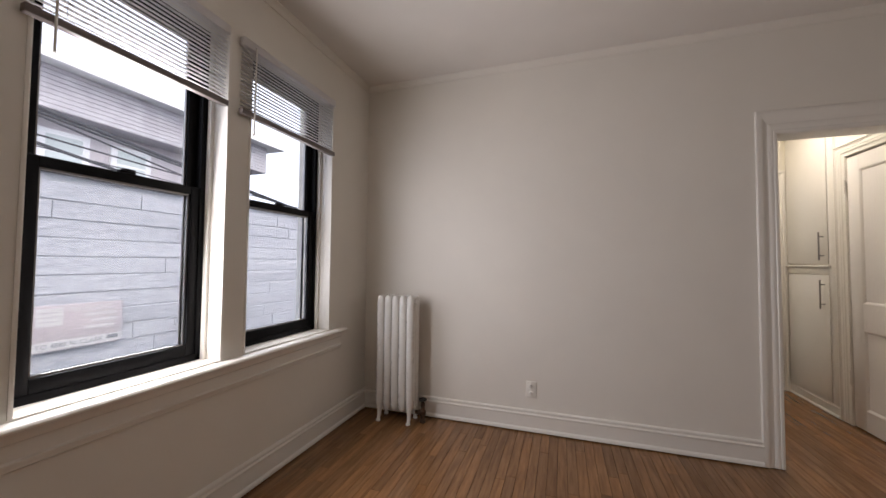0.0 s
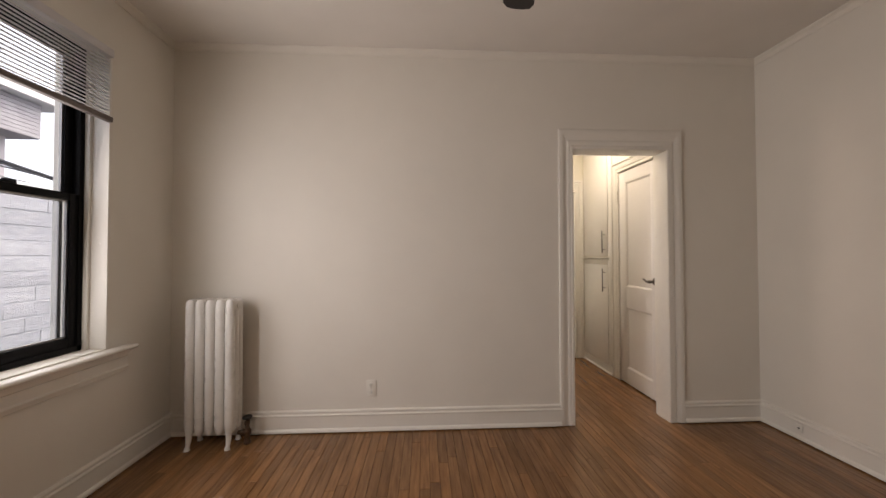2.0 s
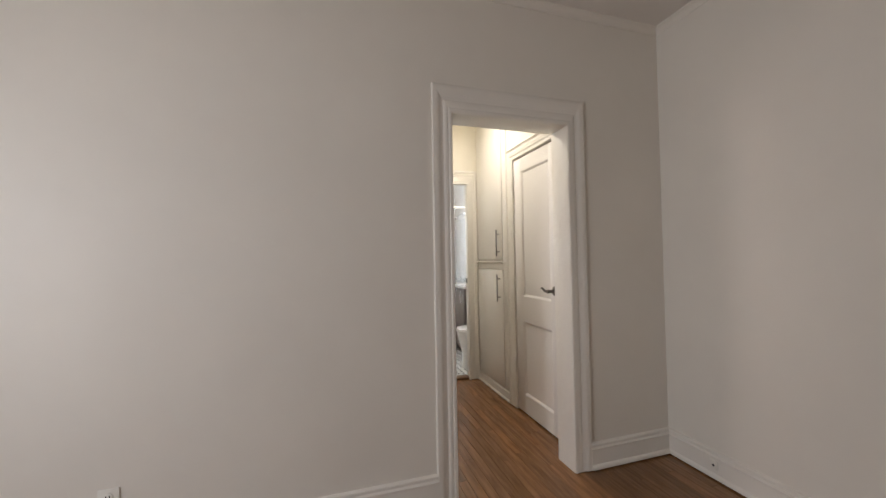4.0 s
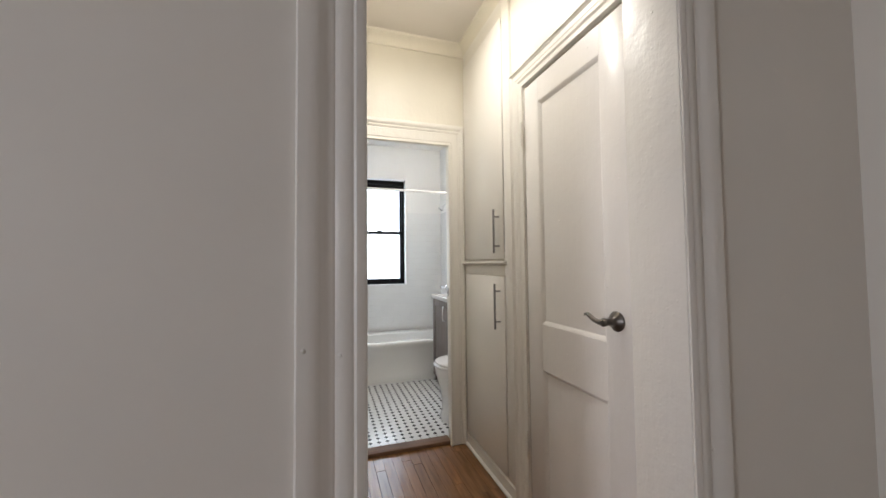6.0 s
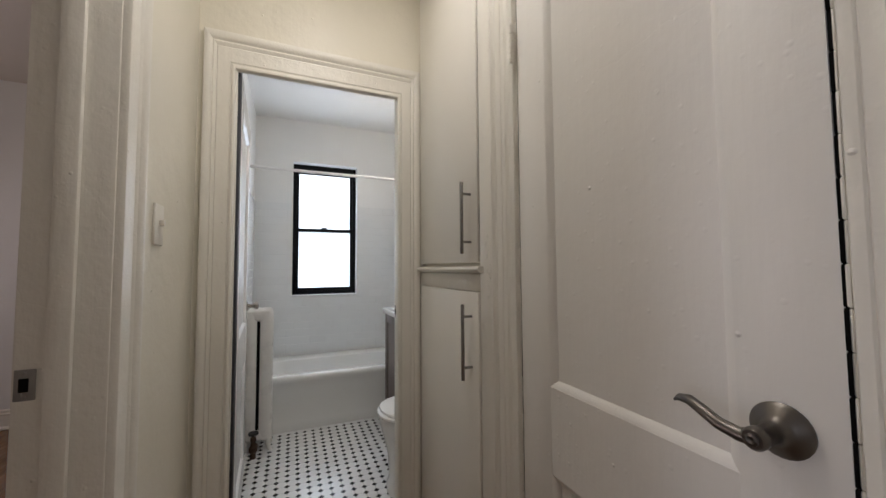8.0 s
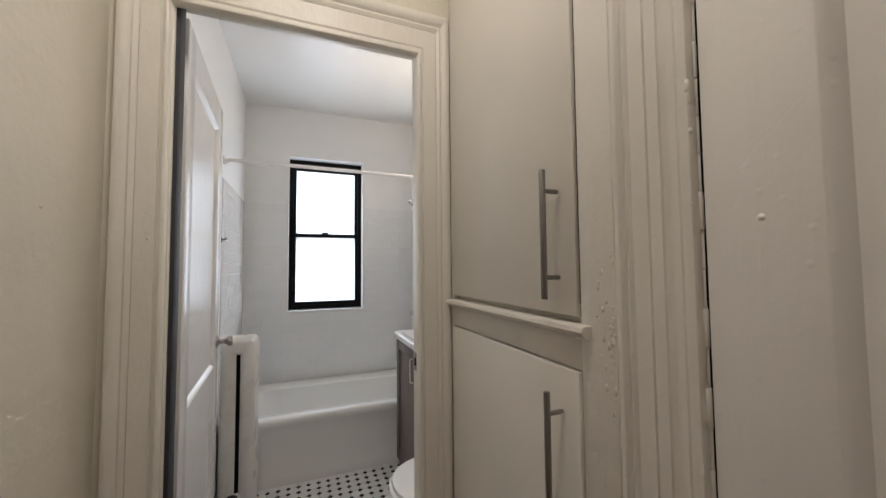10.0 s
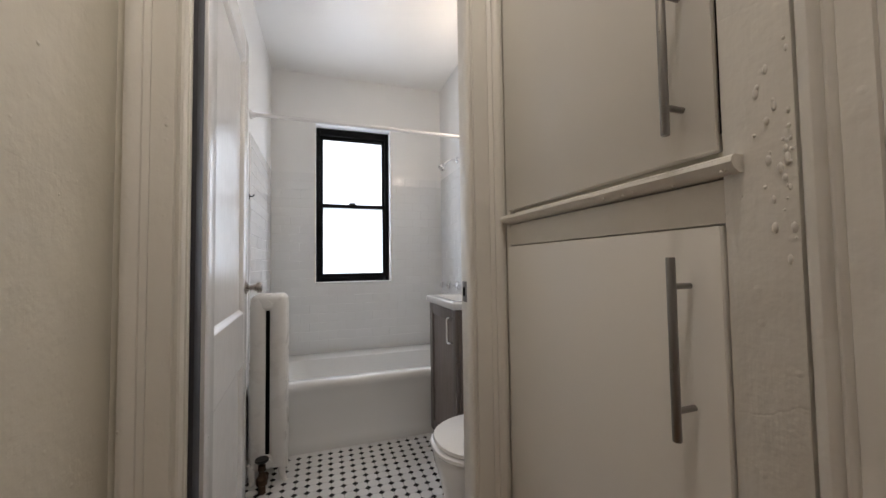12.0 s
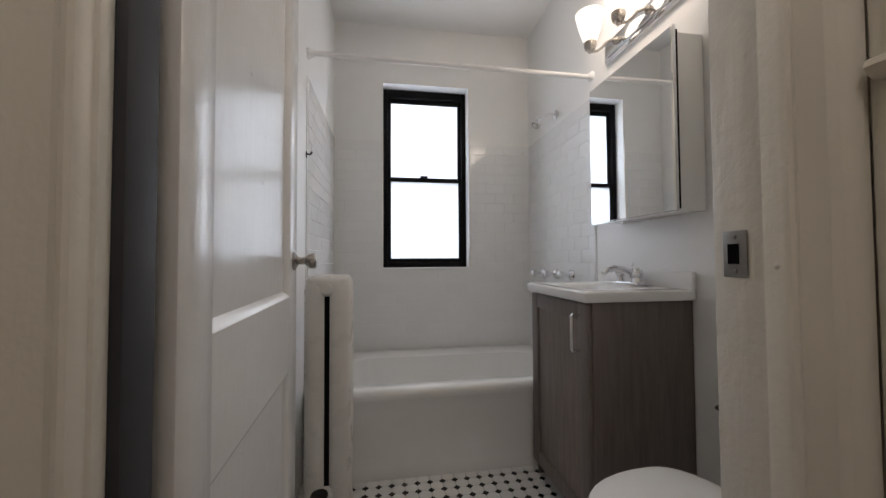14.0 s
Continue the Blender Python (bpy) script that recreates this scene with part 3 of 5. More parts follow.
# ---- windows of the living room ----
def double_hung(name, y0, y1, z0, z1, xf, meet, label, screen):
    w = thing(name, label, "window", kind="structure")
    d = 0.045
    fr = bmesh.new()
    for b in ((y0, y0 + 0.028, z0, z1), (y1 - 0.028, y1, z0, z1), (y0, y1, z1 - 0.03, z1), (y0, y1, z0, z0 + 0.03)):
        box(fr, xf - 0.075, xf, *b, bevel=0.003)
    part("window_frame", fr, BLACK, w, "black painted metal window frame")
    for low in (True, False):
        x1 = xf - 0.006 if low else xf - 0.040
        x0 = x1 - 0.030
        a0, a1 = y0 + 0.026, y1 - 0.026
        b0, b1 = (z0 + 0.028, meet + 0.022) if low else (meet - 0.022, z1 - 0.028)
        s = bmesh.new()
        for b in ((a0, a0 + d, b0, b1), (a1 - d, a1, b0, b1), (a0 + d, a1 - d, b0, b0 + (0.055 if low else 0.04)), (a0 + d, a1 - d, b1 - 0.04, b1)):
            box(s, x0, x1, *b, bevel=0.004)
        sash = part("lower_sash" if low else "upper_sash", s, BLACK, w)
        bd = bmesh.new()
        e0, e1, g0, g1 = a0 + d, a1 - d, b0 + (0.055 if low else 0.04), b1 - 0.04
        for b in ((e0, e0 + 0.008, g0, g1), (e1 - 0.008, e1, g0, g1), (e0, e1, g0, g0 + 0.008), (e0, e1, g1 - 0.008, g1)):
            box(bd, x0 + 0.006, x0 + 0.018, *b)
        part("glazing_bead", bd, STEEL, sash)
        pane = part("pane", boxed(x0 + 0.010, x0 + 0.014, e0, e1, g0, g1), GLASS, sash, "clear window glass", False)
        pane.visible_shadow = False
        if low:
            lock = bmesh.new()
            box(lock, x0 + 0.002, x1 - 0.002, (y0 + y1) / 2 - 0.03, (y0 + y1) / 2 + 0.03, b1, b1 + 0.012, bevel=0.004)
            box(lock, x0 - 0.004, x1 - 0.010, (y0 + y1) / 2 - 0.012, (y0 + y1) / 2 + 0.035, b1 + 0.010, b1 + 0.022, bevel=0.004)
            part("sash_lock", lock, BLACK, sash)
    if screen:
        sx = xf - 0.085
        sf = bmesh.new()
        for b in ((y0 + 0.03, y0 + 0.05, z0 + 0.03, meet), (y1 - 0.05, y1 - 0.03, z0 + 0.03, meet), (y0 + 0.05, y1 - 0.05, z0 + 0.03, z0 + 0.05), (y0 + 0.05, y1 - 0.05, meet - 0.02, meet)):
            box(sf, sx - 0.008, sx, *b, bevel=0.002)
        scr = part("screen_frame", sf, STEEL, w, "pale aluminium screen frame")
        mesh_pane = part("screen_mesh", boxed(sx - 0.005, sx - 0.0045, y0 + 0.05, y1 - 0.05, z0 + 0.05, meet - 0.02), SCREEN, scr, "fine grey insect mesh", False)
        mesh_pane.visible_shadow = False
        for zz in (z0 + 0.18, meet - 0.24):
            part("screen_clip", tubed([(sx + 0.004, y1 - 0.05, zz), (sx + 0.004, y1 - 0.075, zz), (sx + 0.004, y1 - 0.075, zz + 0.03), (sx + 0.004, y1 - 0.05, zz + 0.03)], 0.0018, 6), STEEL, scr)
    return w


double_hung("window_1", W1[0] + 0.017, W1[1] - 0.017, *WZ, XF, 1.595, "black double-hung window with a screened lower sash", True)
double_hung("window_2", W2[0] + 0.017, W2[1] - 0.017, *WZ, XF, 1.592, "black double-hung window with a screened lower sash beside the radiator", True)
# white reveals round the openings, and the long stool and apron
rv = bmesh.new()
for a0, a1 in (W1, W2):
    for b in ((a0 - 0.01, a0 + 0.004, WZ[0], WZ[1]), (a1 - 0.004, a1 + 0.01, WZ[0], WZ[1]), (a0 - 0.01, a1 + 0.01, WZ[1] - 0.004, WZ[1] + 0.01)):
        box(rv, XF + 0.002, XW + 0.004, *b, bevel=0.002)
    for a in (a0 + 0.003, a1 - 0.021):
        box(rv, XF + 0.001, XF + 0.028, a, a + 0.018, WZ[0], WZ[1], bevel=0.003)
structure("window_trim", rv, TRIM, "white painted window reveals with stop beads", "trim", True)
bm = bmesh.new()
mould(bm, [(0.0, 0.0), (0.050, 0.0), (0.060, 0.006), (0.062, 0.014), (0.058, 0.022), (0.050, 0.026), (0.0, 0.026)], (XW, 0.140, 0.715), (XW, 2.03, 0.715), X, Z)
for a0, a1 in (W1, W2):
    box(bm, XF - 0.05, XW - 0.0005, a0, a1, 0.715, 0.741)
structure("window_sill", bm, TRIM, "long white painted window stool under both windows", "sill", True)
bm = bmesh.new()
mould(bm, [(0.0, 0.0), (0.006, 0.0), (0.012, 0.006), (0.012, 0.014), (0.018, 0.022), (0.018, 0.030), (0.010, 0.036), (0.010, 0.085), (0.022, 0.095), (0.022, 0.110), (0.030, 0.122), (0.030, 0.1285), (0.0, 0.1285)], (XW, 0.155, 0.586), (XW, 2.01, 0.586), X, Z)
structure("window_apron", bm, TRIM, "white moulded apron board below the window stool", "trim", True)


def blind(y0, y1, label):
    b = thing("window_blind", label, "blind", pose(XW + 0.025, y0, 0), "raised blinds at the windows")
    n, L = 17, y1 - y0
    part("headrail", boxed(-0.020, 0.014, 0.0, L, 2.398, 2.443, bevel=0.003), SLAT, b)
    slat = bmesh.new()
    prof = [(-0.0125, -0.0028), (-0.006, 0.0002), (0, 0.001), (0.006, 0.0002), (0.0125, -0.0028)]
    top = [[slat.verts.new((a, y, z + 0.0006)) for a, z in prof] for y in (0.006, L - 0.006)]
    low = [[slat.verts.new((a, y, z - 0.0006)) for a, z in prof] for y in (0.006, L - 0.006)]
    for i in range(4):
        slat.faces.new((top[0][i], top[0][i + 1], top[1][i + 1], top[1][i]))
        slat.faces.new((low[0][i + 1], low[0][i], low[1][i], low[1][i + 1]))
    for i in (0, 4):
        slat.faces.new((top[0][i], top[1][i], low[1][i], low[0][i]))
    bmesh.ops.recalc_face_normals(slat, faces=slat.faces)
    first = part("slat", slat, SLAT, b, "", True)
    for i in range(n):
        s = first if i == 0 else new("slat", first.data)
        s.parent = b
        s.matrix_basis = pose(-0.004 + random.uniform(-0.001, 0.001), 0, 2.381 - i * 0.0192, 0, 12 + random.uniform(-4, 4), random.uniform(-0.10, 0.10))
    part("bottom_rail", boxed(-0.017, 0.013, 0.0, L, 2.028, 2.058, bevel=0.004), BOTTOMRAIL, b, "taupe bottom rail")
    for yy in (0.10, L - 0.10):
        part("ladder_cord", tubed([(0.012, yy, 2.395), (0.012, yy + 0.002, 2.07)], 0.0012, 5), SLAT, b)
    wand = part("tilt_wand", tubed([(0.020, 0.075, 2.41), (0.021, 0.072, 2.2), (0.020, 0.070, 1.93)], 0.0042, 8), PLASTIC, b, "translucent tilt wand")
    part("wand_hook", tubed([(0.004, 0.075, 2.405), (0.016, 0.075, 2.418), (0.020, 0.075, 2.41)], 0.002, 6), STEEL, wand)
    return b


blind(0.23, 0.957, "white slatted blind pulled up high, taupe bottom rail")
blind(1.04, 1.852, "white slatted blind pulled up high, taupe bottom rail")


# ---- radiators ----
def radiator(name, m, sections, pitch, columns, depth, height, label, valve_at, feet_ends=True, slot=None):
    """Sections side by side along local x; the columns of each section run back along local y."""
    r = thing(name, label, "radiator", m)
    z0 = 0.095
    sec = bmesh.new()
    rad = pitch * 0.46
    cw = depth / columns
    for c in range(columns):
        yc = cw * (c + 0.5)
        ry = cw * 0.46
        pts, rr = [], []
        for z in (z0, z0 + 0.02, z0 + 0.06, height - 0.06, height - 0.02, height - 0.003):
            pts.append((0, yc, z))
        ring_r = [0.55, 0.85, 1.0, 1.0, 0.86, 0.5]
        rings = []
        for (x, y, z), k in zip(pts, ring_r):
            rings.append([sec.verts.new((x + rad * k * math.cos(a), y + ry * k * math.sin(a), z)) for a in [2 * math.pi * i / 14 for i in range(14)]])
        for a, b in zip(rings, rings[1:]):
            for i in range(14):
                sec.faces.new((a[i], a[(i + 1) % 14], b[(i + 1) % 14], b[i]))
        sec.faces.new(rings[0][::-1])
        sec.faces.new(rings[-1])
    box(sec, -rad * 0.86, rad * 0.86, cw * 0.16, depth - cw * 0.16, height - 0.085, height - 0.002, bevel=0.022, segs=4)
    box(sec, -rad * 0.82, rad * 0.82, cw * 0.16, depth - cw * 0.16, z0, z0 + 0.075, bevel=0.018, segs=3)
    if columns > 2:
        box(sec, -rad * 0.6, rad * 0.6, cw * 0.3, depth - cw * 0.3, height * 0.49, height * 0.49 + 0.045, bevel=0.010, segs=2)
    for zz in (z0 + 0.038, height - 0.05):
        lathe(sec, [(0.001, -pitch / 2 - 0.001), (0.02, -pitch / 2 - 0.001), (0.02, pitch / 2 + 0.001), (0.001, pitch / 2 + 0.001)], pose(0, depth / 2, zz, 0, 90, 0), 12)
    bmesh.ops.recalc_face_normals(sec, faces=sec.faces)
    first = part("section", sec, RAD, r)
    for i in range(1, sections):
        s = new("section", first.data)
        s.parent = r
        s.location = (i * pitch, 0, 0)
    for i in (0, sections - 1):
        for y in (0.018, depth - 0.022):
            out = -0.012 if y < depth / 2 else 0.008
            part("foot", tubed([(i * pitch, y + 0.01, z0 + 0.03), (i * pitch, y + 0.004, 0.055), (i * pitch, y + out * 0.4, 0.025), (i * pitch, y + out, 0.009), (i * pitch, y + out, 0.002)], [0.021, 0.017, 0.013, 0.017, 0.019], 10), RAD, r)
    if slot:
        # shade inside the slot put in as a near-black sheet
        part("dark_core", boxed(-pitch * 0.22, pitch * (sections - 1), depth * 0.44, depth * 0.56, z0 + 0.06, height - 0.07), DARK, r, "dark sheet for the shade between the columns", False)
    vx, vy = valve_at
    v = part("valve", lathed([(0.001, 0.0), (0.022, 0.0), (0.024, 0.01), (0.017, 0.02), (0.017, 0.055), (0.025, 0.06), (0.026, 0.088), (0.016, 0.10), (0.013, 0.125), (0.018, 0.128), (0.017, 0.15), (0.008, 0.155), (0.007, 0.17), (0.001, 0.171)], pose(vx, vy, 0.002), 16), BRASS_OLD, r, "tarnished brass steam valve")
    part("valve_wheel", lathed([(0.001, 0.168), (0.016, 0.166), (0.029, 0.170), (0.032, 0.177), (0.029, 0.184), (0.014, 0.182), (0.001, 0.184)], pose(vx, vy, 0.0), 18), RUBBER, v, "black valve wheel")
    part("valve_union", lathed([(0.001, 0.0), (0.020, 0.0), (0.022, 0.008), (0.022, 0.03), (0.015, 0.034), (0.014, 0.06), (0.001, 0.06)], pose(vx, vy, 0.076) @ look((0, 0, 0), (((sections - 1) * pitch if vx > 0 else 0) - vx, depth / 2 - vy, 0)) @ pose(0, 0, 0, 180, 0, 0), 12), BRASS_OLD, v)
    return r


radiator("radiator", pose(-1.360, 2.178, 0), 5, 0.0640, 3, 0.160, 0.985, "white painted five-section cast-iron radiator in the corner", (0.345, 0.085))
radiator("radiator", pose(1.492, 5.265, 0, 0, 0, 90), 3, 0.066, 2, 0.182, 0.975, "white painted narrow cast-iron radiator beside the bathtub", (-0.085, 0.105), slot=True)


# ---- electrical plates ----
def outlet(m, label):
    o = thing("wall_outlet", label, "outlet", m)
    plate = bmesh.new()
    box(plate, -0.037, 0.037, -0.006, 0.0, -0.060, 0.060, bevel=0.003)
    pl = part("cover_plate", plate, PLASTIC, o)
    for z in (-0.027, 0.027):
        rc = part("receptacle", lathed([(0.001, 0.0), (0.0165, 0.0), (0.0165, 0.0085), (0.015, 0.0095), (0.001, 0.0095)], pose(0, 0, z, 90, 0, 0), 16), PLASTIC, o)
        for x, w in ((-0.006, 0.0014), (0.006, 0.0014)):
            part("slot", boxed(x - w, x + w, -0.0105, -0.0096, z - 0.001, z + 0.008), DARK, rc, "", False)
        part("slot", lathed([(0.001, 0.0), (0.0026, 0.0), (0.0026, 0.0105), (0.001, 0.0105)], pose(0, 0, z - 0.009, 90, 0, 0), 8), DARK, rc)
    part("screw", lathed([(0.001, 0.0), (0.003, 0.0), (0.0028, 0.0072), (0.001, 0.0074)], pose(0, 0, 0, 90, 0, 0), 10), STEEL, o)
    return o


outlet(pose(-0.200, YN, 0.308), "ivory duplex outlet on the cream wall above the baseboard")
jk = thing("cable_jack", "small white cable jack on the baseboard", "outlet", pose(XE - 0.018, 2.088, 0.085, 0, 0, -90))
part("cover_plate", boxed(-0.022, 0.022, -0.010, 0.0, -0.025, 0.025, bevel=0.004), PLASTIC, jk)
part("socket", lathed([(0.001, 0.0), (0.006, 0.0), (0.006, 0.013), (0.001, 0.013)], pose(0, 0, 0, 90, 0, 0), 12), DARK, jk)
sw = thing("light_switch", "white toggle light switch on the hall wall", "switch", pose(HW, 3.727, 1.378, 0, 0, 90))
part("cover_plate", boxed(-0.036, 0.036, -0.007, 0.0, -0.058, 0.058, bevel=0.003), PLASTIC, sw)
part("toggle", boxed(-0.005, 0.005, -0.020, -0.006, -0.004, 0.014, bevel=0.002), PLASTIC, sw)


# ---- ceiling fans ----
def ceiling_fan(m, angles, label, drop):
    f = thing("ceiling_fan", label, "ceiling fan", m)
    part("canopy", lathed([(0.001, 0.0), (0.065, 0.0), (0.062, -0.03), (0.03, -0.06), (0.001, -0.06)], pose(0, 0, 0), 24), FANWOOD, f)
    part("downrod", tubed([(0, 0, -0.05), (0, 0, -drop + 0.04)], 0.012, 10), FANWOOD, f)
    part("motor_housing", lathed([(0.001, 0.06), (0.05, 0.055), (0.10, 0.03), (0.11, 0.0), (0.10, -0.04), (0.06, -0.075), (0.001, -0.085)], pose(0, 0, -drop), 28), FANWOOD, f)
    blade = bmesh.new()
    out = [(0.13, -0.045), (0.20, -0.056), (0.45, -0.066), (0.585, -0.066), (0.612, -0.05), (0.62, -0.02), (0.62, 0.02), (0.612, 0.05), (0.585, 0.066), (0.45, 0.066), (0.20, 0.056), (0.13, 0.045)]
    slab(blade, out, -0.003, 0.003)
    first = None
    for a in angles:
        if first is None:
            ob = first = part("blade", blade, FANWOOD, f, "dark brown wooden blade", False)
        else:
            ob = new("blade", first.data)
            ob.parent = f
        ob.matrix_basis = pose(0, 0, -drop + 0.005, 0, 0, a) @ pose(0, 0, 0, 11, 0, 0)
        part("blade_iron", tubed([(0.09, 0, -0.012), (0.13, 0, -0.014), (0.19, 0, -0.006)], [0.014, 0.012, 0.02], 8, 0.4), FANWOOD, ob)
    return f


ceiling_fan(pose(0.47, 0.665, ZC), [78 + 72 * i for i in range(5)], "dark brown five-blade ceiling fan of the living room", 0.45)
ceiling_fan(pose(-0.24, 4.55, ZC), [5 + 72 * i for i in range(5)], "dark brown five-blade ceiling fan in the bedroom", 0.30)


# ---- hall ----
def panel_door(name, w, h, t, panels, mat, label, m, stile=0.115):
    """A leaf from the hinge at local x 0, thickness along local y from 0 to t; panels: (z0, z1) sunk on both faces."""
    d = thing(name, label, "door", m)
    fr = bmesh.new()
    zs = sorted(v for p in panels for v in p)
    rails = [(0.0, zs[0])] + [(panels[i][1], panels[i + 1][0]) for i in range(len(panels) - 1)] + [(zs[-1], h)]
    box(fr, 0, stile, 0, t, 0, h, bevel=0.003)
    box(fr, w - stile, w, 0, t, 0, h, bevel=0.003)
    for a, b in rails:
        box(fr, stile - 0.001, w - stile + 0.001, 0.0006, t - 0.0006, a, b)
    body = part("door_frame", fr, mat, d)
    for a, b in panels:
        pn = bmesh.new()
        box(pn, stile - 0.005, w - stile + 0.005, t * 0.5 - 0.005, t * 0.5 + 0.005, a - 0.005, b + 0.005)
        e = t * 0.5 - 0.005
        for side in (0, 1):
            o = -Y if side == 0 else Y
            y_in = t * 0.5 - 0.005 if side == 0 else t * 0.5 + 0.005
            pr = [(0, 0), (e - 0.001, 0.0), (e * 0.75, 0.006), (e * 0.3, 0.013), (0, 0.017)]
            x0, x1 = stile - 0.001, w - stile + 0.001
            mould(pn, pr, (x0, y_in, a), (x1, y_in, a), o, Z, 0, 0)
            mould(pn, pr, (x0, y_in, b), (x1, y_in, b), o, -Z, 0, 0)
            mould(pn, pr, (x0, y_in, a), (x0, y_in, b), o, X, 0, 0)
            mould(pn, pr, (x1, y_in, a), (x1, y_in, b), o, -X, 0, 0)
        part("door_panel", pn, mat, body)
    return d


def lever(parent, m, side, mat, label):
    """Rose, neck and a wave-shaped lever; local y points away from the door, local x along the lever."""
    rose = part("door_handle", lathed([(0.001, 0.0), (0.034, 0.0), (0.0345, 0.004), (0.031, 0.008), (0.020, 0.014), (0.014, 0.020), (0.0125, 0.026), (0.0125, 0.05), (0.014, 0.052), (0.014, 0.062), (0.011, 0.066), (0.001, 0.066)], m @ pose(0, 0, 0, -90, 0, 0), 28), mat, parent, label)
    pts = [(0, 0.056, 0), (0.018, 0.058, -0.002), (0.040, 0.060, 0.003), (0.062, 0.058, 0.013), (0.082, 0.053, 0.019), (0.100, 0.048, 0.016), (0.108, 0.046, 0.010)]
    bm = tubed([m @ Vector((x * side, y, z)) for x, y, z in pts], [0.0115, 0.0095, 0.0085, 0.008, 0.0075, 0.006, 0.003], 12, 0.75)
    part("lever", bm, mat, rose)
    part("privacy_button", lathed([(0.001, 0.064), (0.0075, 0.064), (0.0075, 0.0685), (0.0045, 0.0695), (0.001, 0.068)], m @ pose(0, 0, 0, -90, 0, 0), 16), mat, rose)
    return rose


def hinge(parent, p, z0, z1, mat, leaf=None):
    x, y = p
    bm = bmesh.new()
    n = 5
    for i in range(n):
        a, b = z0 + (z1 - z0) * i / n, z0 + (z1 - z0) * (i + 1) / n - 0.0015
        lathe(bm, [(0.001, a), (0.0065, a), (0.0065, b), (0.001, b)], pose(x, y, 0), 10)
    lathe(bm, [(0.001, z1), (0.005, z1), (0.006, z1 + 0.006), (0.003, z1 + 0.011), (0.001, z1 + 0.012)], pose(x, y, 0), 10)
    lathe(bm, [(0.001, z0 - 0.012), (0.003, z0 - 0.011), (0.006, z0 - 0.006), (0.005, z0), (0.001, z0)], pose(x, y, 0), 10)
    bmesh.ops.recalc_face_normals(bm, faces=bm.faces)
    part("hinge", bm, mat, parent)


# closet door: hinged at the far side, closed, face towards the hall; local x runs back along the hall
closet = panel_door("closet_door", 0.627, 2.095, 0.035, [(0.15, 0.745), (0.95, 1.985)], DOOR, "white painted two-panel closet door, closed, with old cracked paint", pose(2.184 + 0.035, 3.312, 0.012, 0, 0, -90) @ Matrix.Diagonal((1, -1, 1, 1)))
for o in list(closet.children_recursive):
    o.data.flip_normals()
closet.matrix_basis = pose(2.184 + 0.035, 3.312, 0.012, 0, 0, -90)
for o in closet.children_recursive:
    o.data.transform(Matrix.Diagonal((1, -1, 1, 1)))
lever(closet, pose(0.564, -0.035, 1.030, 0, 0, 180), 1, PEWTER, "satin pewter lever handle with round rose")
for zz in (0.318, 1.822):
    hinge(closet, (-0.002, -0.053), zz, zz + 0.095, TRIM_OLD)
part("latch_plate", boxed(0.6275, 0.6295, -0.032, -0.004, 0.985, 1.075), BRASS_OLD, closet, "dark tarnished latch plate")
# dark sheet put in as the shade round the closed leaf, and its far edge against the living room wall
jamb("closet_jamb", [(HE + 0.055, HE + 0.075, 2.679, 3.314, 0.003, 2.118)], DARK, "near-black sheet for the shade behind the closet door")


rc = random.Random(8)
crack = []
fill = []
near_w, far_w = 0.0022, 0.0012
for k in range(42):
    z = 0.003 + k * 0.05
    near_w = min(0.0034, max(0.0013, near_w + rc.uniform(-0.0008, 0.0008)))
    crack.append((HE - 0.0052, HE + 0.03, 2.6842 - near_w, 2.6842, z, z + 0.0502))
    far_w = min(0.0012, max(0.0003, far_w + rc.uniform(-0.0006, 0.0006)))
    crack.append((HE - 0.0045, HE + 0.02, 3.3125, 3.3125 + far_w, z, z + 0.0502))
    fill.append((HE - rc.uniform(0.0035, 0.0075), HE + 0.028, 2.6775, 2.6842 - near_w, z, z + 0.0502))
    fill.append((HE - rc.uniform(0.005, 0.0105), HE + 0.018, 3.3125 + far_w, 3.3190, z, z + 0.0502))
jamb("closet_jamb", fill, TRIM_OLD, "lumpy painted edge of the closet door frame")
# near-black strips fill the crack in place of its shade
jamb("closet_jamb", crack, DARK, "near-black strips for the shade in the crack round the closet door")


def bar_handle(parent, x, y, z0, z1, mat):
    h = part("bar_handle", tubed([(x, y, z0), (x, y, z0 + 0.001), (x, y, z1 - 0.001), (x, y, z1)], [0.0055, 0.006, 0.006, 0.0055], 14), mat, parent, "brushed steel bar handle")
    for z in (z0 + 0.04, z1 - 0.04):
        part("standoff", tubed([(x, y, z), (x + 0.034, y, z)], 0.0045, 10), mat, h)


FACE = 2.166
for nm, z0, z1, hz, lb in (("upper_cabinet", 1.268, 2.615, (1.297, 1.540), "tall white painted upper linen cabinet with bar handle, closed"), ("lower_cabinet", 0.105, 1.168, (0.880, 1.128), "white painted lower linen cabinet with bar handle, closed")):
    c = thing(nm, lb, "cabinet", group="built-in linen cabinets")
    part("cabinet_body", boxed(HE + 0.001, HE + 0.10, 3.50, 4.10, z0 - 0.03, z1 + 0.03), CABINET, c, "", False)
    dr = part("cabinet_door", boxed(FACE, FACE + 0.019, 3.525, 4.092, z0, z1, bevel=0.0025), CABINET, c, "flat white cabinet door")
    bar_handle(dr, 2.128, 3.566, *hz, STEEL)
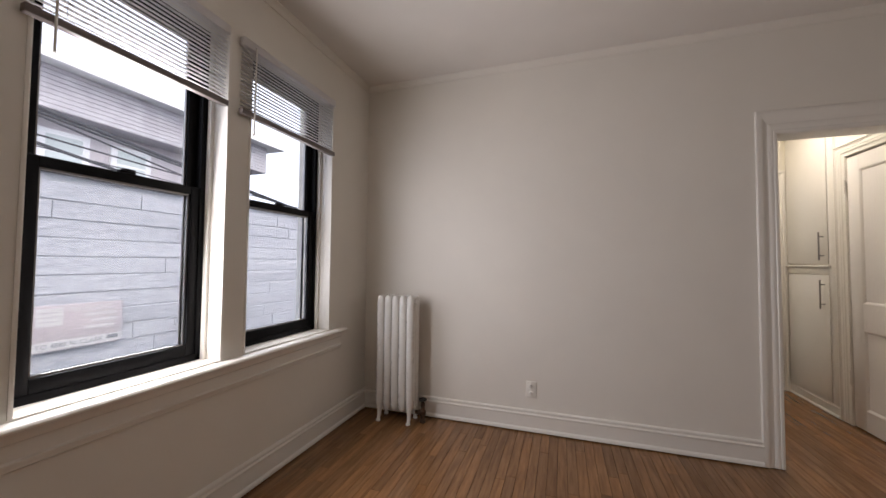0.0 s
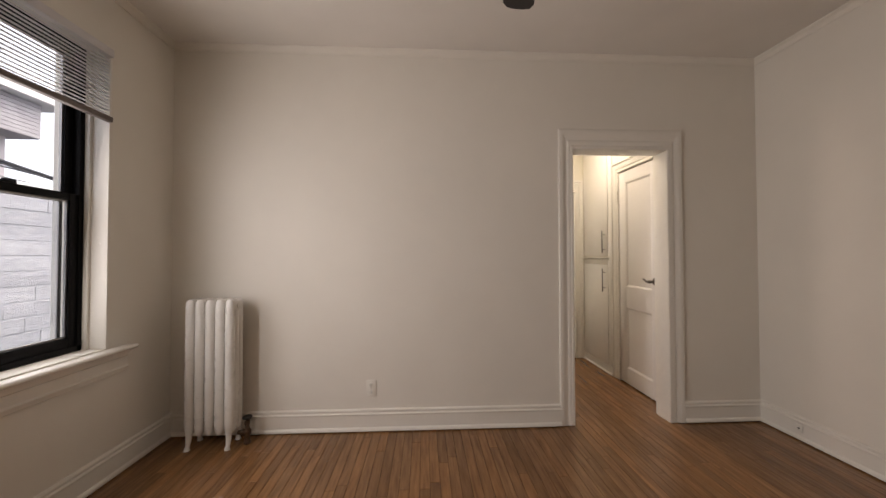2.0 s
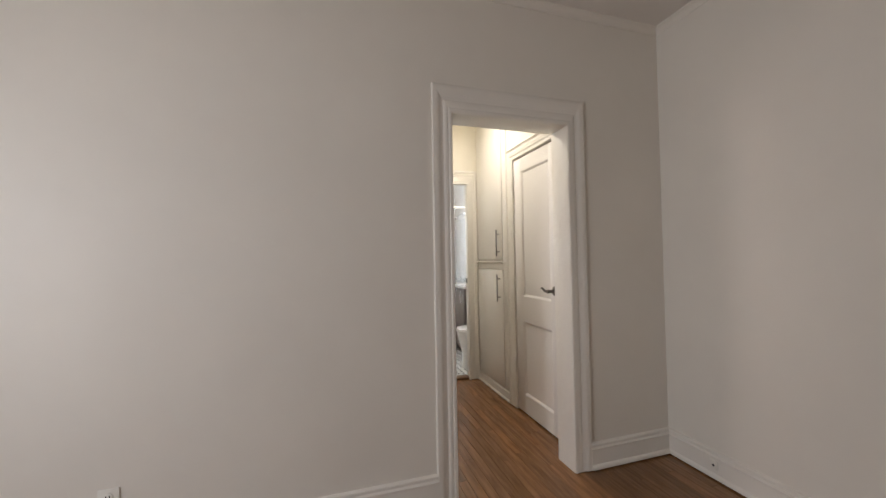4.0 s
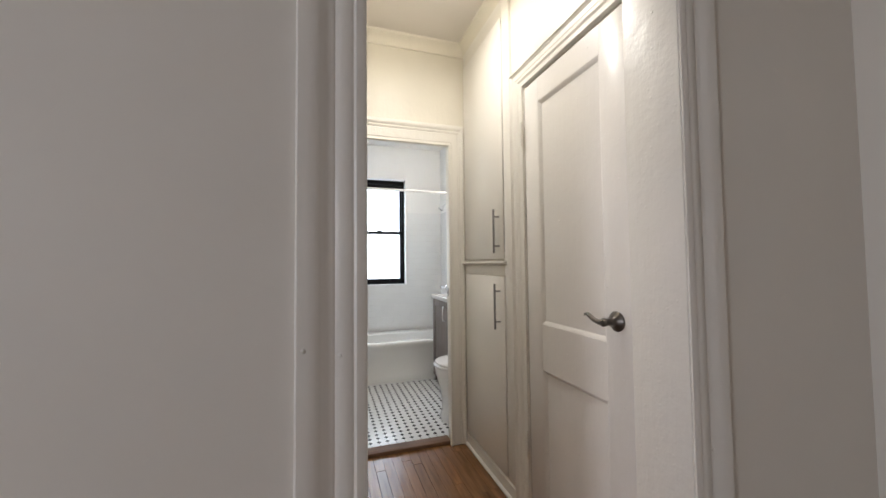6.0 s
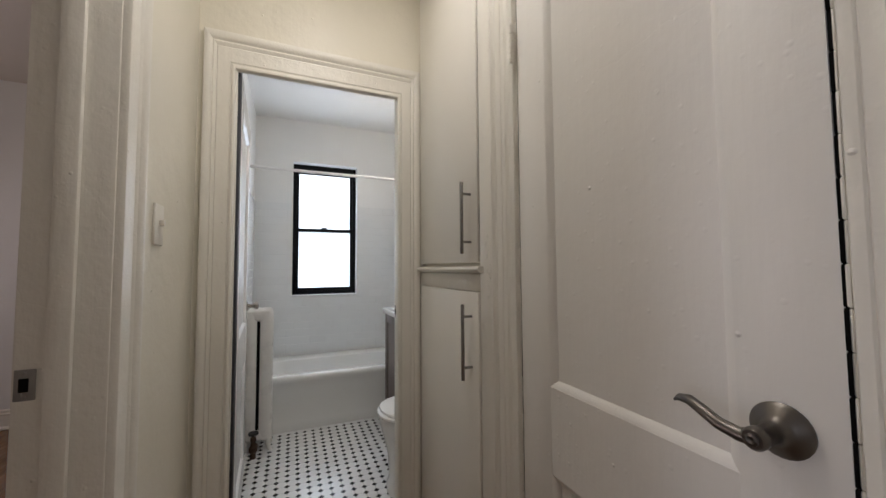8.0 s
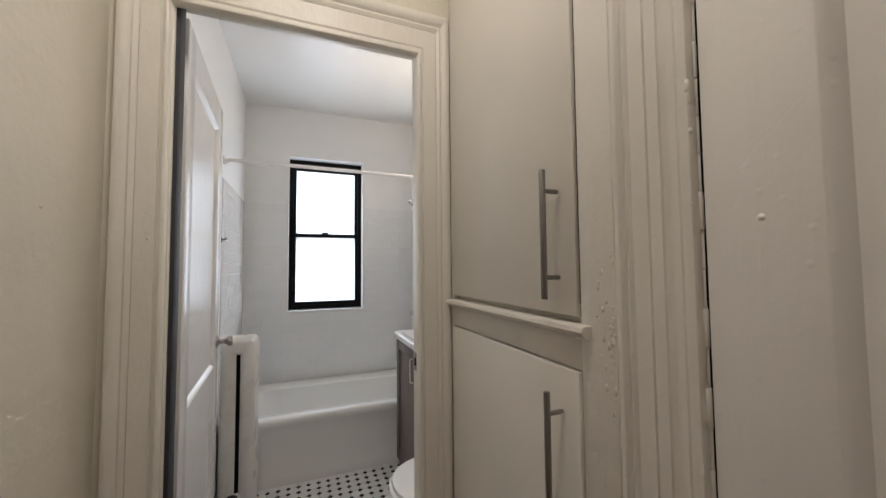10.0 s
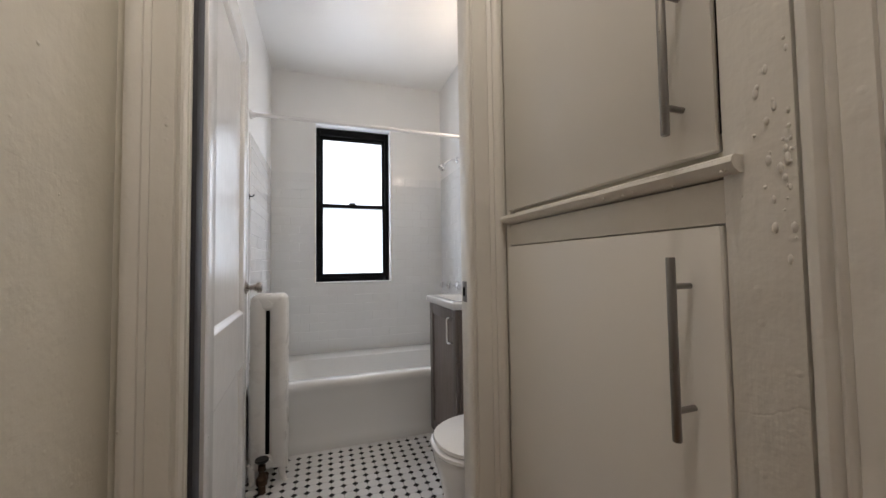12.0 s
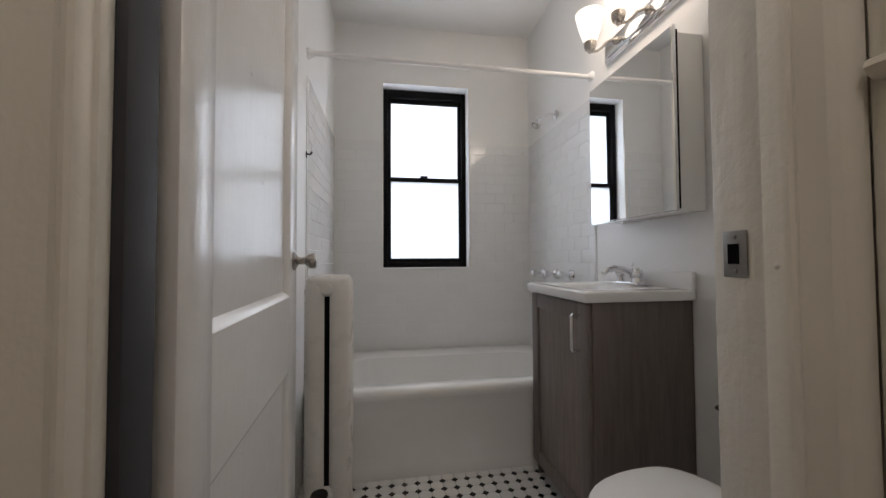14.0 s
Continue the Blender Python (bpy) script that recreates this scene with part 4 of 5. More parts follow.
# face frame, ledge and base of the built-in
ff = bmesh.new()
box(ff, FACE + 0.006, HE + 0.002, 3.444, 3.5222, 0.10, ZC - 0.09, bevel=0.0025)
box(ff, FACE + 0.008, HE + 0.002, 3.5223, 4.0925, 1.171, 1.229, bevel=0.002)
box(ff, FACE + 0.008, HE + 0.002, 3.5225, 4.112, 2.618, ZC - 0.08, bevel=0.002)
box(ff, FACE + 0.008, HE + 0.002, 4.0932, 4.115, 0.10, 2.618, bevel=0.002)
# shade of the narrow crack, drawn as a near-black strip
structure("cabinet_gap", boxed(FACE + 0.007, HE, 3.5226, 3.5238, 1.29, 2.60), DARK, "near-black strip for the shade beside the upper cabinet door", "gap")
structure("cabinet_face_frame", ff, TRIM_OLD, "thickly painted face frame of the built-in cabinets", "trim", True)
bm = bmesh.new()
mould(bm, [(0.0, 0.0), (0.028, 0.0), (0.036, 0.005), (0.041, 0.012), (0.039, 0.019), (0.034, 0.022), (0.0, 0.022)], (HE, 3.497, 1.232), (HE, 4.105, 1.232), -X, Z)
structure("cabinet_ledge", bm, TRIM_OLD, "narrow painted ledge between upper and lower cabinets", "ledge", True)
trim("baseboard", [(a * 1.0, b * 0.66) for a, b in BASE_PROF], (HE, 3.444, 0.004), (HE, YB - 0.02, 0.004), -X, Z, TRIM_OLD, BL)

# dried runs and blobs of paint on the old woodwork
rp = random.Random(21)
drips = bmesh.new()


def blob(x, y, z, r, tall):
    bmesh.ops.create_icosphere(drips, subdivisions=2, radius=1.0, matrix=Matrix.Translation((x, y, z)) @ Matrix.Diagonal((r * 0.8, r, r * tall, 1)))


for k in range(46):
    blob(HE - 0.0145 + rp.uniform(-0.0015, 0.0015), 3.3205 + rp.uniform(-0.0005, 0.005), rp.uniform(0.3, 2.1), rp.uniform(0.0018, 0.0040), rp.uniform(1.0, 4.0))
for k in range(34):
    blob(FACE + 0.0055 + rp.uniform(0.0, 0.001), 3.448 + abs(rp.gauss(0, 0.018)), 1.24 + rp.gauss(0, 0.055), rp.uniform(0.0014, 0.0036), rp.uniform(0.8, 2.6))
for k in range(16):
    blob(FACE - 0.016 + rp.uniform(0, 0.02), 3.497 + rp.uniform(0, 0.5) ** 2, 1.2335 + rp.uniform(-0.002, 0.004), rp.uniform(0.0012, 0.0028), rp.uniform(0.7, 1.2))
tagged(link("paint_drips", drips, TRIM_OLD, None, "", True), "dried drips and blobs of white paint on old woodwork", "paint drips", kind="stuff")

# hall ceiling light
hl = thing("ceiling_light", "lit opal glass flush ceiling light in the hall", "ceiling light", pose(1.728, 3.36, ZC))
part("base_ring", lathed([(0.001, 0.0), (0.145, 0.0), (0.15, -0.008), (0.148, -0.026), (0.135, -0.03), (0.001, -0.028)], pose(0, 0, 0), 32), CHROME, hl)
dome = part("glass_shade", lathed([(0.134, -0.028), (0.136, -0.045), (0.128, -0.075), (0.108, -0.102), (0.075, -0.122), (0.035, -0.133), (0.001, -0.136)], pose(0, 0, 0), 32), GLOBE, hl, "glowing opal glass dome")
dome.visible_shadow = False
part("finial", lathed([(0.001, -0.134), (0.008, -0.136), (0.009, -0.142), (0.004, -0.150), (0.001, -0.151)], pose(0, 0, 0), 12), CHROME, hl)


def strike(m, label, mat=STEEL):
    """Plate in the x-z plane, facing -y."""
    s = thing("strike_plate", label, "strike plate", m)
    part("plate", boxed(-0.016, 0.016, -0.003, 0.0, -0.030, 0.030, bevel=0.0014), mat, s)
    part("latch_hole", boxed(-0.008, 0.006, -0.0045, -0.0029, -0.013, 0.013), DARK, s, "", False)
    for z in (-0.022, 0.022):
        part("screw", lathed([(0.001, 0.0), (0.0035, 0.0), (0.003, 0.0042), (0.001, 0.0044)], pose(0, 0, z, 90, 0, 0), 8), mat, s)
    return s


strike(pose(1.131, DD[1] - 0.003, 1.030), "steel strike plate on the bedroom door frame")
strike(pose(DB[1] - 0.0125, YB + 0.048, 1.04, 0, 0, -90), "steel strike plate on the bathroom door frame", STEEL)

# bathroom door, open into the room against the wall
bath_door = panel_door("bathroom_door", 0.70, 2.07, 0.037, [(0.15, 0.70), (0.905, 1.955)], DOOR_BATH, "white glossy two-panel bathroom door standing open", pose(1.395, 4.241, 0.028, 0, 0, 92.9), 0.098)
for zz in (0.22, 1.72):
    hinge(bath_door, (-0.006, 0.040), zz, zz + 0.09, TRIM_OLD)
kn = part("door_knob", lathed([(0.001, 0.0), (0.028, 0.0), (0.028, 0.004), (0.020, 0.008), (0.011, 0.014), (0.0105, 0.03), (0.016, 0.038), (0.0225, 0.046), (0.0225, 0.058), (0.018, 0.063), (0.001, 0.064)], pose(0.655, 0, 1.005, 90, 0, 0), 24), NICKEL, bath_door, "satin nickel door knob")
part("edge_plate", boxed(0.6995, 0.7015, 0.007, 0.030, 0.975, 1.035), NICKEL, bath_door)
hk = thing("robe_hook", "small black robe hook on the bathroom wall", "hook", pose(BW + 0.004, 5.56, 1.535))
part("hook_base", boxed(0.0, 0.005, -0.008, 0.008, -0.016, 0.016, bevel=0.002), RUBBER, hk)
part("hook_arm", tubed([(0.003, 0, 0.004), (0.016, 0, 0.0), (0.024, 0, 0.006), (0.026, 0, 0.014)], [0.005, 0.004, 0.004, 0.005], 10), RUBBER, hk)


# ---- bathroom ----
# frosted window in its deep opening
bw = thing("window_3", "black steel double-hung bathroom window with frosted panes", "window", kind="structure")
x0, x1, z0, z1 = BWIN
yf = 6.60
fr = bmesh.new()
for b in ((x0, x0 + 0.035, z0, z1), (x1 - 0.035, x1, z0, z1)):
    box(fr, b[0], b[1], yf, yf + 0.07, b[2], b[3], bevel=0.004)
for b in ((z0, z0 + 0.045), (z1 - 0.06, z1)):
    box(fr, x0 + 0.035, x1 - 0.035, yf, yf + 0.07, b[0], b[1], bevel=0.004)
part("window_frame", fr, BLACK, bw, "black painted window frame, edges chipped")
for low in (True, False):
    y1_ = yf + 0.006 if low else yf + 0.034
    b0, b1 = (z0 + 0.042, 1.68) if low else (1.638, z1 - 0.058)
    a0, a1 = x0 + 0.033, x1 - 0.033
    s = bmesh.new()
    for b in ((a0, a0 + 0.026, b0, b1), (a1 - 0.026, a1, b0, b1), (a0 + 0.026, a1 - 0.026, b0, b0 + 0.03), (a0 + 0.026, a1 - 0.026, b1 - 0.034, b1)):
        box(s, b[0], b[1], y1_, y1_ + 0.026, b[2], b[3], bevel=0.003)
    sash = part("lower_sash" if low else "upper_sash", s, BLACK, bw)
    pane = part("pane", boxed(a0 + 0.025, a1 - 0.025, y1_ + 0.010, y1_ + 0.014, b0 + 0.029, b1 - 0.033), FROST, sash, "white frosted glass", False)
    pane.visible_shadow = False
    if low:
        part("sash_lock", boxed(1.895, 1.955, y1_ - 0.004, y1_ + 0.022, b1, b1 + 0.016, bevel=0.004), BLACK, sash)
sl = boxed(x0 - 0.004, x1 + 0.004, BN - 0.012, yf, z0 - 0.012, z0 + 0.004, bevel=0.003)
part("window_sill", sl, TILE, bw, "white tiled sill")
bm = bmesh.new()
for b in ((x0 - 0.012, x0 - 0.001), (x1 + 0.001, x1 + 0.012)):
    box(bm, b[0], b[1], BN - 0.009, BN - 0.001, z0, 2.0, bevel=0.002)
structure("window_trim", bm, TRIM, "white edge strips round the bathroom window", "trim")

# bathtub
tub = thing("bathtub", "white enamelled built-in bathtub under the window", "bathtub")
TX0, TX1, TY0, TY1, TZ = BW + 0.003, BE - 0.003, 5.485, BN - 0.004, 0.432


def ring(x0, x1, y0, y1, z, r, n=7, front=None):
    pts = []
    f = front or r
    for cx, cy, a, q in ((x1 - r, y1 - r, 0, r), (x0 + r, y1 - r, 90, r), (x0 + f, y0 + f, 180, f), (x1 - f, y0 + f, 270, f)):
        for i in range(n):
            t = radians(a + 90 * i / (n - 1))
            pts.append((cx + q * math.cos(t), cy + q * math.sin(t), z))
    return pts


def shell(z, inset):
    return ring(TX0, TX1, TY0 + inset, TY1, z, 0.02, 7, 0.075)


bm = bmesh.new()
levels = [
    shell(0.385, 0.006), shell(0.403, 0.003), shell(0.418, 0.006), shell(0.428, 0.015), ring(TX0 + 0.004, TX1 - 0.004, TY0 + 0.030, TY1, TZ, 0.02, 7, 0.07),
    ring(TX0 + 0.11, TX1 - 0.10, TY0 + 0.085, 6.29, TZ - 0.002, 0.16), ring(TX0 + 0.125, TX1 - 0.115, TY0 + 0.10, 6.275, TZ - 0.012, 0.16), ring(TX0 + 0.16, TX1 - 0.14, TY0 + 0.13, 6.245, 0.24, 0.15), ring(TX0 + 0.24, TX1 - 0.18, TY0 + 0.19, 6.185, 0.10, 0.12), ring(TX0 + 0.32, TX1 - 0.26, TY0 + 0.27, 6.11, 0.075, 0.08),
]
def fall(p):
    return (p[0], p[1], p[2] - 0.065 * max(0.0, min(1.0, (p[1] - 5.60) / 0.9)) * (p[2] > 0.3))


rows = [[bm.verts.new(fall(p)) for p in lv] for lv in levels]
for a, b in zip(rows, rows[1:]):
    for i in range(len(a)):
        j = (i + 1) % len(a)
        bm.faces.new((a[i], a[j], b[j], b[i]))
bm.faces.new(rows[-1])
bmesh.ops.recalc_face_normals(bm, faces=bm.faces)
part("basin", bm, TUBMAT, tub)
ap = bmesh.new()
rows = [[ap.verts.new(fall(p)) for p in shell(z, i)] for z, i in ((0.004, 0.012), (0.074, 0.012), (0.088, 0.020), (0.25, 0.022), (0.33, 0.018), (0.365, 0.011), (0.385, 0.006))]
for a, b in zip(rows, rows[1:]):
    for i in range(len(a)):
        j = (i + 1) % len(a)
        ap.faces.new((a[i], a[j], b[j], b[i]))
bmesh.ops.recalc_face_normals(ap, faces=ap.faces)
part("apron", ap, TUBMAT, tub, "smooth white tub front with a low plinth")
part("drain", lathed([(0.001, 0.0), (0.035, 0.0), (0.035, 0.003), (0.028, 0.004), (0.001, 0.002)], pose(2.40, 5.85, 0.0755), 20), CHROME, tub)

# shower rod with flanges
rod = thing("shower_rod", "white straight shower curtain rod above the tub", "shower rod")
part("rod", tubed([(BW + 0.012, 5.60, 2.048), (BE - 0.012, 5.60, 2.040)], 0.0125, 16), ROD, rod)
for xx, s in ((BW, 1), (BE - 0.008, -1)):
    part("flange", lathed([(0.001, 0.0), (0.026, 0.0), (0.027, 0.005), (0.017, 0.018), (0.015, 0.03), (0.001, 0.03)], pose(xx + (0.0 if s > 0 else 0.008), 5.60, 2.044, 0, 90 * s, 0), 18), ROD, rod)

# shower head and taps on the tiled wall
WT = BE - 0.009
sh = thing("shower_fixture", "chrome shower head on a bent arm", "shower", pose(WT, 6.015, 1.986))
part("flange", lathed([(0.001, 0.0), (0.030, 0.0), (0.029, 0.004), (0.018, 0.010), (0.010, 0.013), (0.001, 0.013)], pose(0, 0, 0.01, 0, -90, 0), 20), CHROME, sh)
part("arm", tubed([(-0.004, 0, 0.01), (-0.04, 0, 0.012), (-0.075, 0, 0.002), (-0.105, 0, -0.025)], 0.0085, 12), CHROME, sh)
hd = part("head", lathed([(0.001, 0.0), (0.013, 0.0), (0.014, 0.018), (0.018, 0.024), (0.034, 0.048), (0.036, 0.062), (0.032, 0.066), (0.001, 0.067)], pose(-0.103, 0, -0.022, 0, 222, 0), 24), CHROME, sh, "round chrome spray head")
for k in range(8):
    a = 2 * math.pi * k / 8
    part("nozzle", lathed([(0.001, 0.066), (0.003, 0.066), (0.0025, 0.0695), (0.001, 0.07)], pose(-0.103, 0, -0.022, 0, 222, 0) @ pose(0.021 * math.cos(a), 0.021 * math.sin(a), 0), 8), RUBBER, hd)
for yy, lb in ((6.235, "hot"), (6.035, "diverter"), (5.835, "cold")):
    tp = thing("tub_tap", "chrome tub valve knob on the tiled wall", "tap", pose(WT, yy, 0.935), "tub valves")
    part("escutcheon", lathed([(0.001, 0.0), (0.034, 0.0), (0.033, 0.005), (0.020, 0.018), (0.012, 0.022), (0.001, 0.022)], pose(0, 0, 0, 0, -90, 0), 20), CHROME, tp)
    part("knob", lathed([(0.001, 0.02), (0.010, 0.02), (0.010, 0.045), (0.022, 0.052), (0.026, 0.066), (0.024, 0.086), (0.014, 0.094), (0.001, 0.095)], pose(0, 0, 0, 0, -90, 0), 14), CHROME, tp)

# vanity
VX, VY0, VY1 = 2.326, 4.966, 5.452
van = thing("vanity_cabinet", "grey-brown wood-look vanity cabinet with shaker door", "vanity")
for nm, b in (
    ("side_panel", (VX + 0.020, BE - 0.006, VY0, VY0 + 0.018, 0.004, 0.878)),
    ("side_panel", (VX + 0.020, BE - 0.006, VY1 - 0.018, VY1, 0.004, 0.878)),
    ("bottom_panel", (VX + 0.020, BE - 0.02, VY0 + 0.018, VY1 - 0.018, 0.10, 0.118)),
    ("back_panel", (BE - 0.02, BE - 0.006, VY0 + 0.018, VY1 - 0.018, 0.10, 0.878)),
    ("toe_kick", (VX + 0.075, VX + 0.09, VY0 + 0.018, VY1 - 0.018, 0.004, 0.10)),
    ("top_rail", (VX + 0.022, VX + 0.04, VY0 + 0.018, VY1 - 0.018, 0.84, 0.878)),
):
    part(nm, boxed(*b, bevel=0.001), LAMINATE, van)
vd = part("cabinet_door", boxed(VX + 0.009, VX + 0.016, VY0 + 0.05, VY1 - 0.05, 0.135, 0.822), LAMINATE, van, "shaker door with sunk panel")
for nm, b in (
    ("stile", (VX, VX + 0.018, VY0 + 0.002, VY0 + 0.062, 0.085, 0.872)),
    ("stile", (VX, VX + 0.018, VY1 - 0.062, VY1 - 0.002, 0.085, 0.872)),
    ("rail", (VX + 0.0004, VX + 0.018, VY0 + 0.0622, VY1 - 0.0622, 0.085, 0.147)),
    ("rail", (VX + 0.0004, VX + 0.018, VY0 + 0.0622, VY1 - 0.0622, 0.81, 0.872)),
):
    part(nm, boxed(*b, bevel=0.0014), LAMINATE, vd)
part("handle", tubed([(VX, 5.02, 0.83), (VX - 0.028, 5.02, 0.83), (VX - 0.030, 5.02, 0.826), (VX - 0.030, 5.02, 0.704), (VX - 0.028, 5.02, 0.70), (VX, 5.02, 0.70)], 0.0065, 8), CHROME, vd, "bright metal pull")

top = thing("sink_top", "white one-piece vanity top with moulded basin", "sink")
bm = bmesh.new()
sx0, sx1, sy0, sy1, sz = 2.308, BE - 0.004, 4.948, 5.466, 0.920
lv = [ring(sx0 + 0.004, sx1, sy0 + 0.004, sy1 - 0.004, 0.8805, 0.006, 4), ring(sx0, sx1, sy0, sy1, 0.886, 0.008, 4), ring(sx0, sx1, sy0, sy1, sz - 0.006, 0.008, 4), ring(sx0 + 0.006, sx1 - 0.002, sy0 + 0.006, sy1 - 0.006, sz, 0.008, 4), ring(sx0 + 0.045, sx1 - 0.125, sy0 + 0.06, sy1 - 0.06, sz, 0.03, 4), ring(sx0 + 0.055, sx1 - 0.135, sy0 + 0.07, sy1 - 0.07, sz - 0.006, 0.03, 4), ring(sx0 + 0.085, sx1 - 0.15, sy0 + 0.11, sy1 - 0.11, sz - 0.042, 0.04, 4)]
rows = [[bm.verts.new(p) for p in r_] for r_ in lv]
for a, b in zip(rows, rows[1:]):
    for i in range(len(a)):
        j = (i + 1) % len(a)
        bm.faces.new((a[i], a[j], b[j], b[i]))
bm.faces.new(rows[-1])
bmesh.ops.recalc_face_normals(bm, faces=bm.faces)
part("basin", bm, SINKTOP, top)
part("backsplash", boxed(BE - 0.024, BE - 0.004, sy0, sy1, sz - 0.002, 0.985, bevel=0.004), SINKTOP, top)

fa = thing("faucet", "chrome two-handle centerset basin faucet", "faucet", pose(BE - 0.085, 5.21, sz))
part("base", boxed(-0.026, 0.026, -0.080, 0.080, 0.0, 0.016, bevel=0.007, segs=3), CHROME, fa)
part("spout", tubed([(0.004, 0, 0.012), (-0.004, 0, 0.05), (-0.030, 0, 0.066), (-0.070, 0, 0.072), (-0.108, 0, 0.066), (-0.118, 0, 0.05)], [0.020, 0.019, 0.016, 0.0135, 0.012, 0.011], 14), CHROME, fa)
part("lift_rod", tubed([(0.018, 0, 0.015), (0.018, 0, 0.085)], 0.0025, 8), CHROME, fa)
part("lift_knob", lathed([(0.001, 0.083), (0.006, 0.085), (0.007, 0.092), (0.004, 0.098), (0.001, 0.099)], pose(0.018, 0, 0), 12), CHROME, fa)
for s in (-1, 1):
    hnd = part("tap_handle", lathed([(0.001, 0.014), (0.020, 0.014), (0.018, 0.03), (0.015, 0.036), (0.021, 0.042), (0.023, 0.058), (0.019, 0.068), (0.001, 0.07)], pose(0, 0.054 * s, 0), 18), CHROME, fa)
    part("lever", tubed([(0, 0.054 * s, 0.062), (-0.012, 0.07 * s, 0.072), (-0.02, 0.086 * s, 0.076)], [0.009, 0.007, 0.005], 10, 0.6), CHROME, hnd)

# mirror cabinet
mc = thing("mirror_cabinet", "white medicine cabinet with three-way mirrored front", "medicine cabinet")
MX, MY0, MY1, MZ0, MZ1 = 2.600, 4.868, 5.378, 1.198, 1.842
part("cabinet_body", boxed(MX + 0.030, BE - 0.003, MY0 + 0.030, MY1 - 0.004, MZ0 + 0.004, MZ1 - 0.004, bevel=0.002), CERAMIC, mc, "white painted steel body")
# the gap is filled with a near-black slab as its shade
part("front_gap", boxed(MX + 0.012, MX + 0.031, MY0 + 0.010, MY1 - 0.010, MZ0 + 0.008, MZ1 - 0.008), DARK, mc, "near-black slab for the shade behind the mirror door", False)
md = part("mirror_door", boxed(MX, MX + 0.012, MY0, MY1, MZ0, MZ1, bevel=0.004, segs=1), MIRROR, mc, "bevelled mirror", False)
part("door_edge", boxed(MX + 0.0005, MX + 0.0115, MY0 - 0.003, MY0 - 0.0006, MZ0, MZ1), CHROME, md, "", False)
part("door_edge", boxed(MX + 0.0005, MX + 0.0115, MY0, MY1, MZ0 - 0.0035, MZ0 - 0.0006), CHROME, md, "", False)

# light bar with three bell shades
lb_ = thing("vanity_light", "chrome bar light with three lit frosted bell shades", "wall light")
part("back_plate", boxed(BE - 0.018, BE - 0.001, 4.885, 5.455, 2.024, 2.134, bevel=0.006), CHROME, lb_, "polished chrome plate")
part("plate_ridge", boxed(BE - 0.028, BE - 0.0185, 4.905, 5.435, 2.049, 2.109, bevel=0.004), CHROME, lb_)
LX = 2.615
for yy in (5.385, 5.17, 4.955):
    arm = part("arm", tubed([(BE - 0.027, yy - 0.045, 2.085), (2.70, yy - 0.045, 2.085), (2.675, yy - 0.040, 2.075), (2.660, yy - 0.028, 2.055), (2.645, yy - 0.012, 2.046), (LX, yy, 2.046)], 0.0065, 12), NICKEL, lb_, "curved nickel arm")
    part("boss", lathed([(0.001, 0.0), (0.018, 0.0), (0.017, 0.012), (0.010, 0.020), (0.001, 0.022)], pose(BE - 0.028, yy - 0.045, 2.085, 0, -90, 0), 16), NICKEL, arm)
    part("socket_cup", lathed([(0.001, 2.040), (0.010, 2.041), (0.012, 2.05), (0.024, 2.058), (0.029, 2.075), (0.030, 2.092), (0.027, 2.094), (0.001, 2.094)], pose(LX, yy, 0), 20), NICKEL, lb_)
    shade = part("shade", lathed([(0.024, 2.092), (0.032, 2.105), (0.043, 2.135), (0.053, 2.170), (0.060, 2.205), (0.066, 2.232), (0.063, 2.233), (0.056, 2.205), (0.049, 2.170), (0.039, 2.135), (0.028, 2.107), (0.020, 2.095)], pose(LX, yy, 0), 28), SHADE, lb_, "glowing frosted glass bell shade")
    shade.visible_shadow = False

# toilet
toi = thing("toilet", "white two-piece toilet with closed lid", "toilet", pose(2.746, 4.485, 0.05, 0, 0, 90))


def oval(w, l, y_back, z, n=32, blunt=2.4):
    """Bowl outline: flat at the back (local y near 0), rounded to the front (+y)."""
    pts = []
    for i in range(n):
        a = 2 * math.pi * i / n
        c, s = math.cos(a), math.sin(a)
        x = w * math.copysign(abs(c) ** (2 / blunt), c)
        y = (abs(s) ** (2 / 2.1)) * (l if s > 0 else l * 0.45) * (1 if s > 0 else -1)
        pts.append((x, y_back + y, z))
    return pts


def loft(lv):
    bm = bmesh.new()
    rows = [[bm.verts.new(p) for p in l] for l in lv]
    for a, b in zip(rows, rows[1:]):
        for i in range(len(a)):
            j = (i + 1) % len(a)
            bm.faces.new((a[i], a[j], b[j], b[i]))
    bm.faces.new(rows[0][::-1])
    bm.faces.new(rows[-1])
    bmesh.ops.recalc_face_normals(bm, faces=bm.faces)
    return bm


part("bowl", loft([oval(0.125, 0.262, 0.38, -0.03), oval(0.128, 0.266, 0.38, 0.012), oval(0.122, 0.25, 0.38, 0.05), oval(0.126, 0.246, 0.39, 0.16), oval(0.150, 0.252, 0.405, 0.25), oval(0.178, 0.262, 0.417, 0.33), oval(0.188, 0.265, 0.42, 0.372), oval(0.186, 0.262, 0.42, 0.384)]), CERAMIC, toi)
part("deck", boxed(-0.115, 0.115, 0.01, 0.34, 0.285, 0.383, bevel=0.03, segs=4), CERAMIC, toi, "china deck between bowl and tank")
part("seat", loft([oval(0.194, 0.268, 0.42, 0.3855), oval(0.199, 0.274, 0.42, 0.392), oval(0.198, 0.273, 0.42, 0.402), oval(0.192, 0.266, 0.42, 0.407)]), CERAMIC, toi, "white plastic toilet seat")
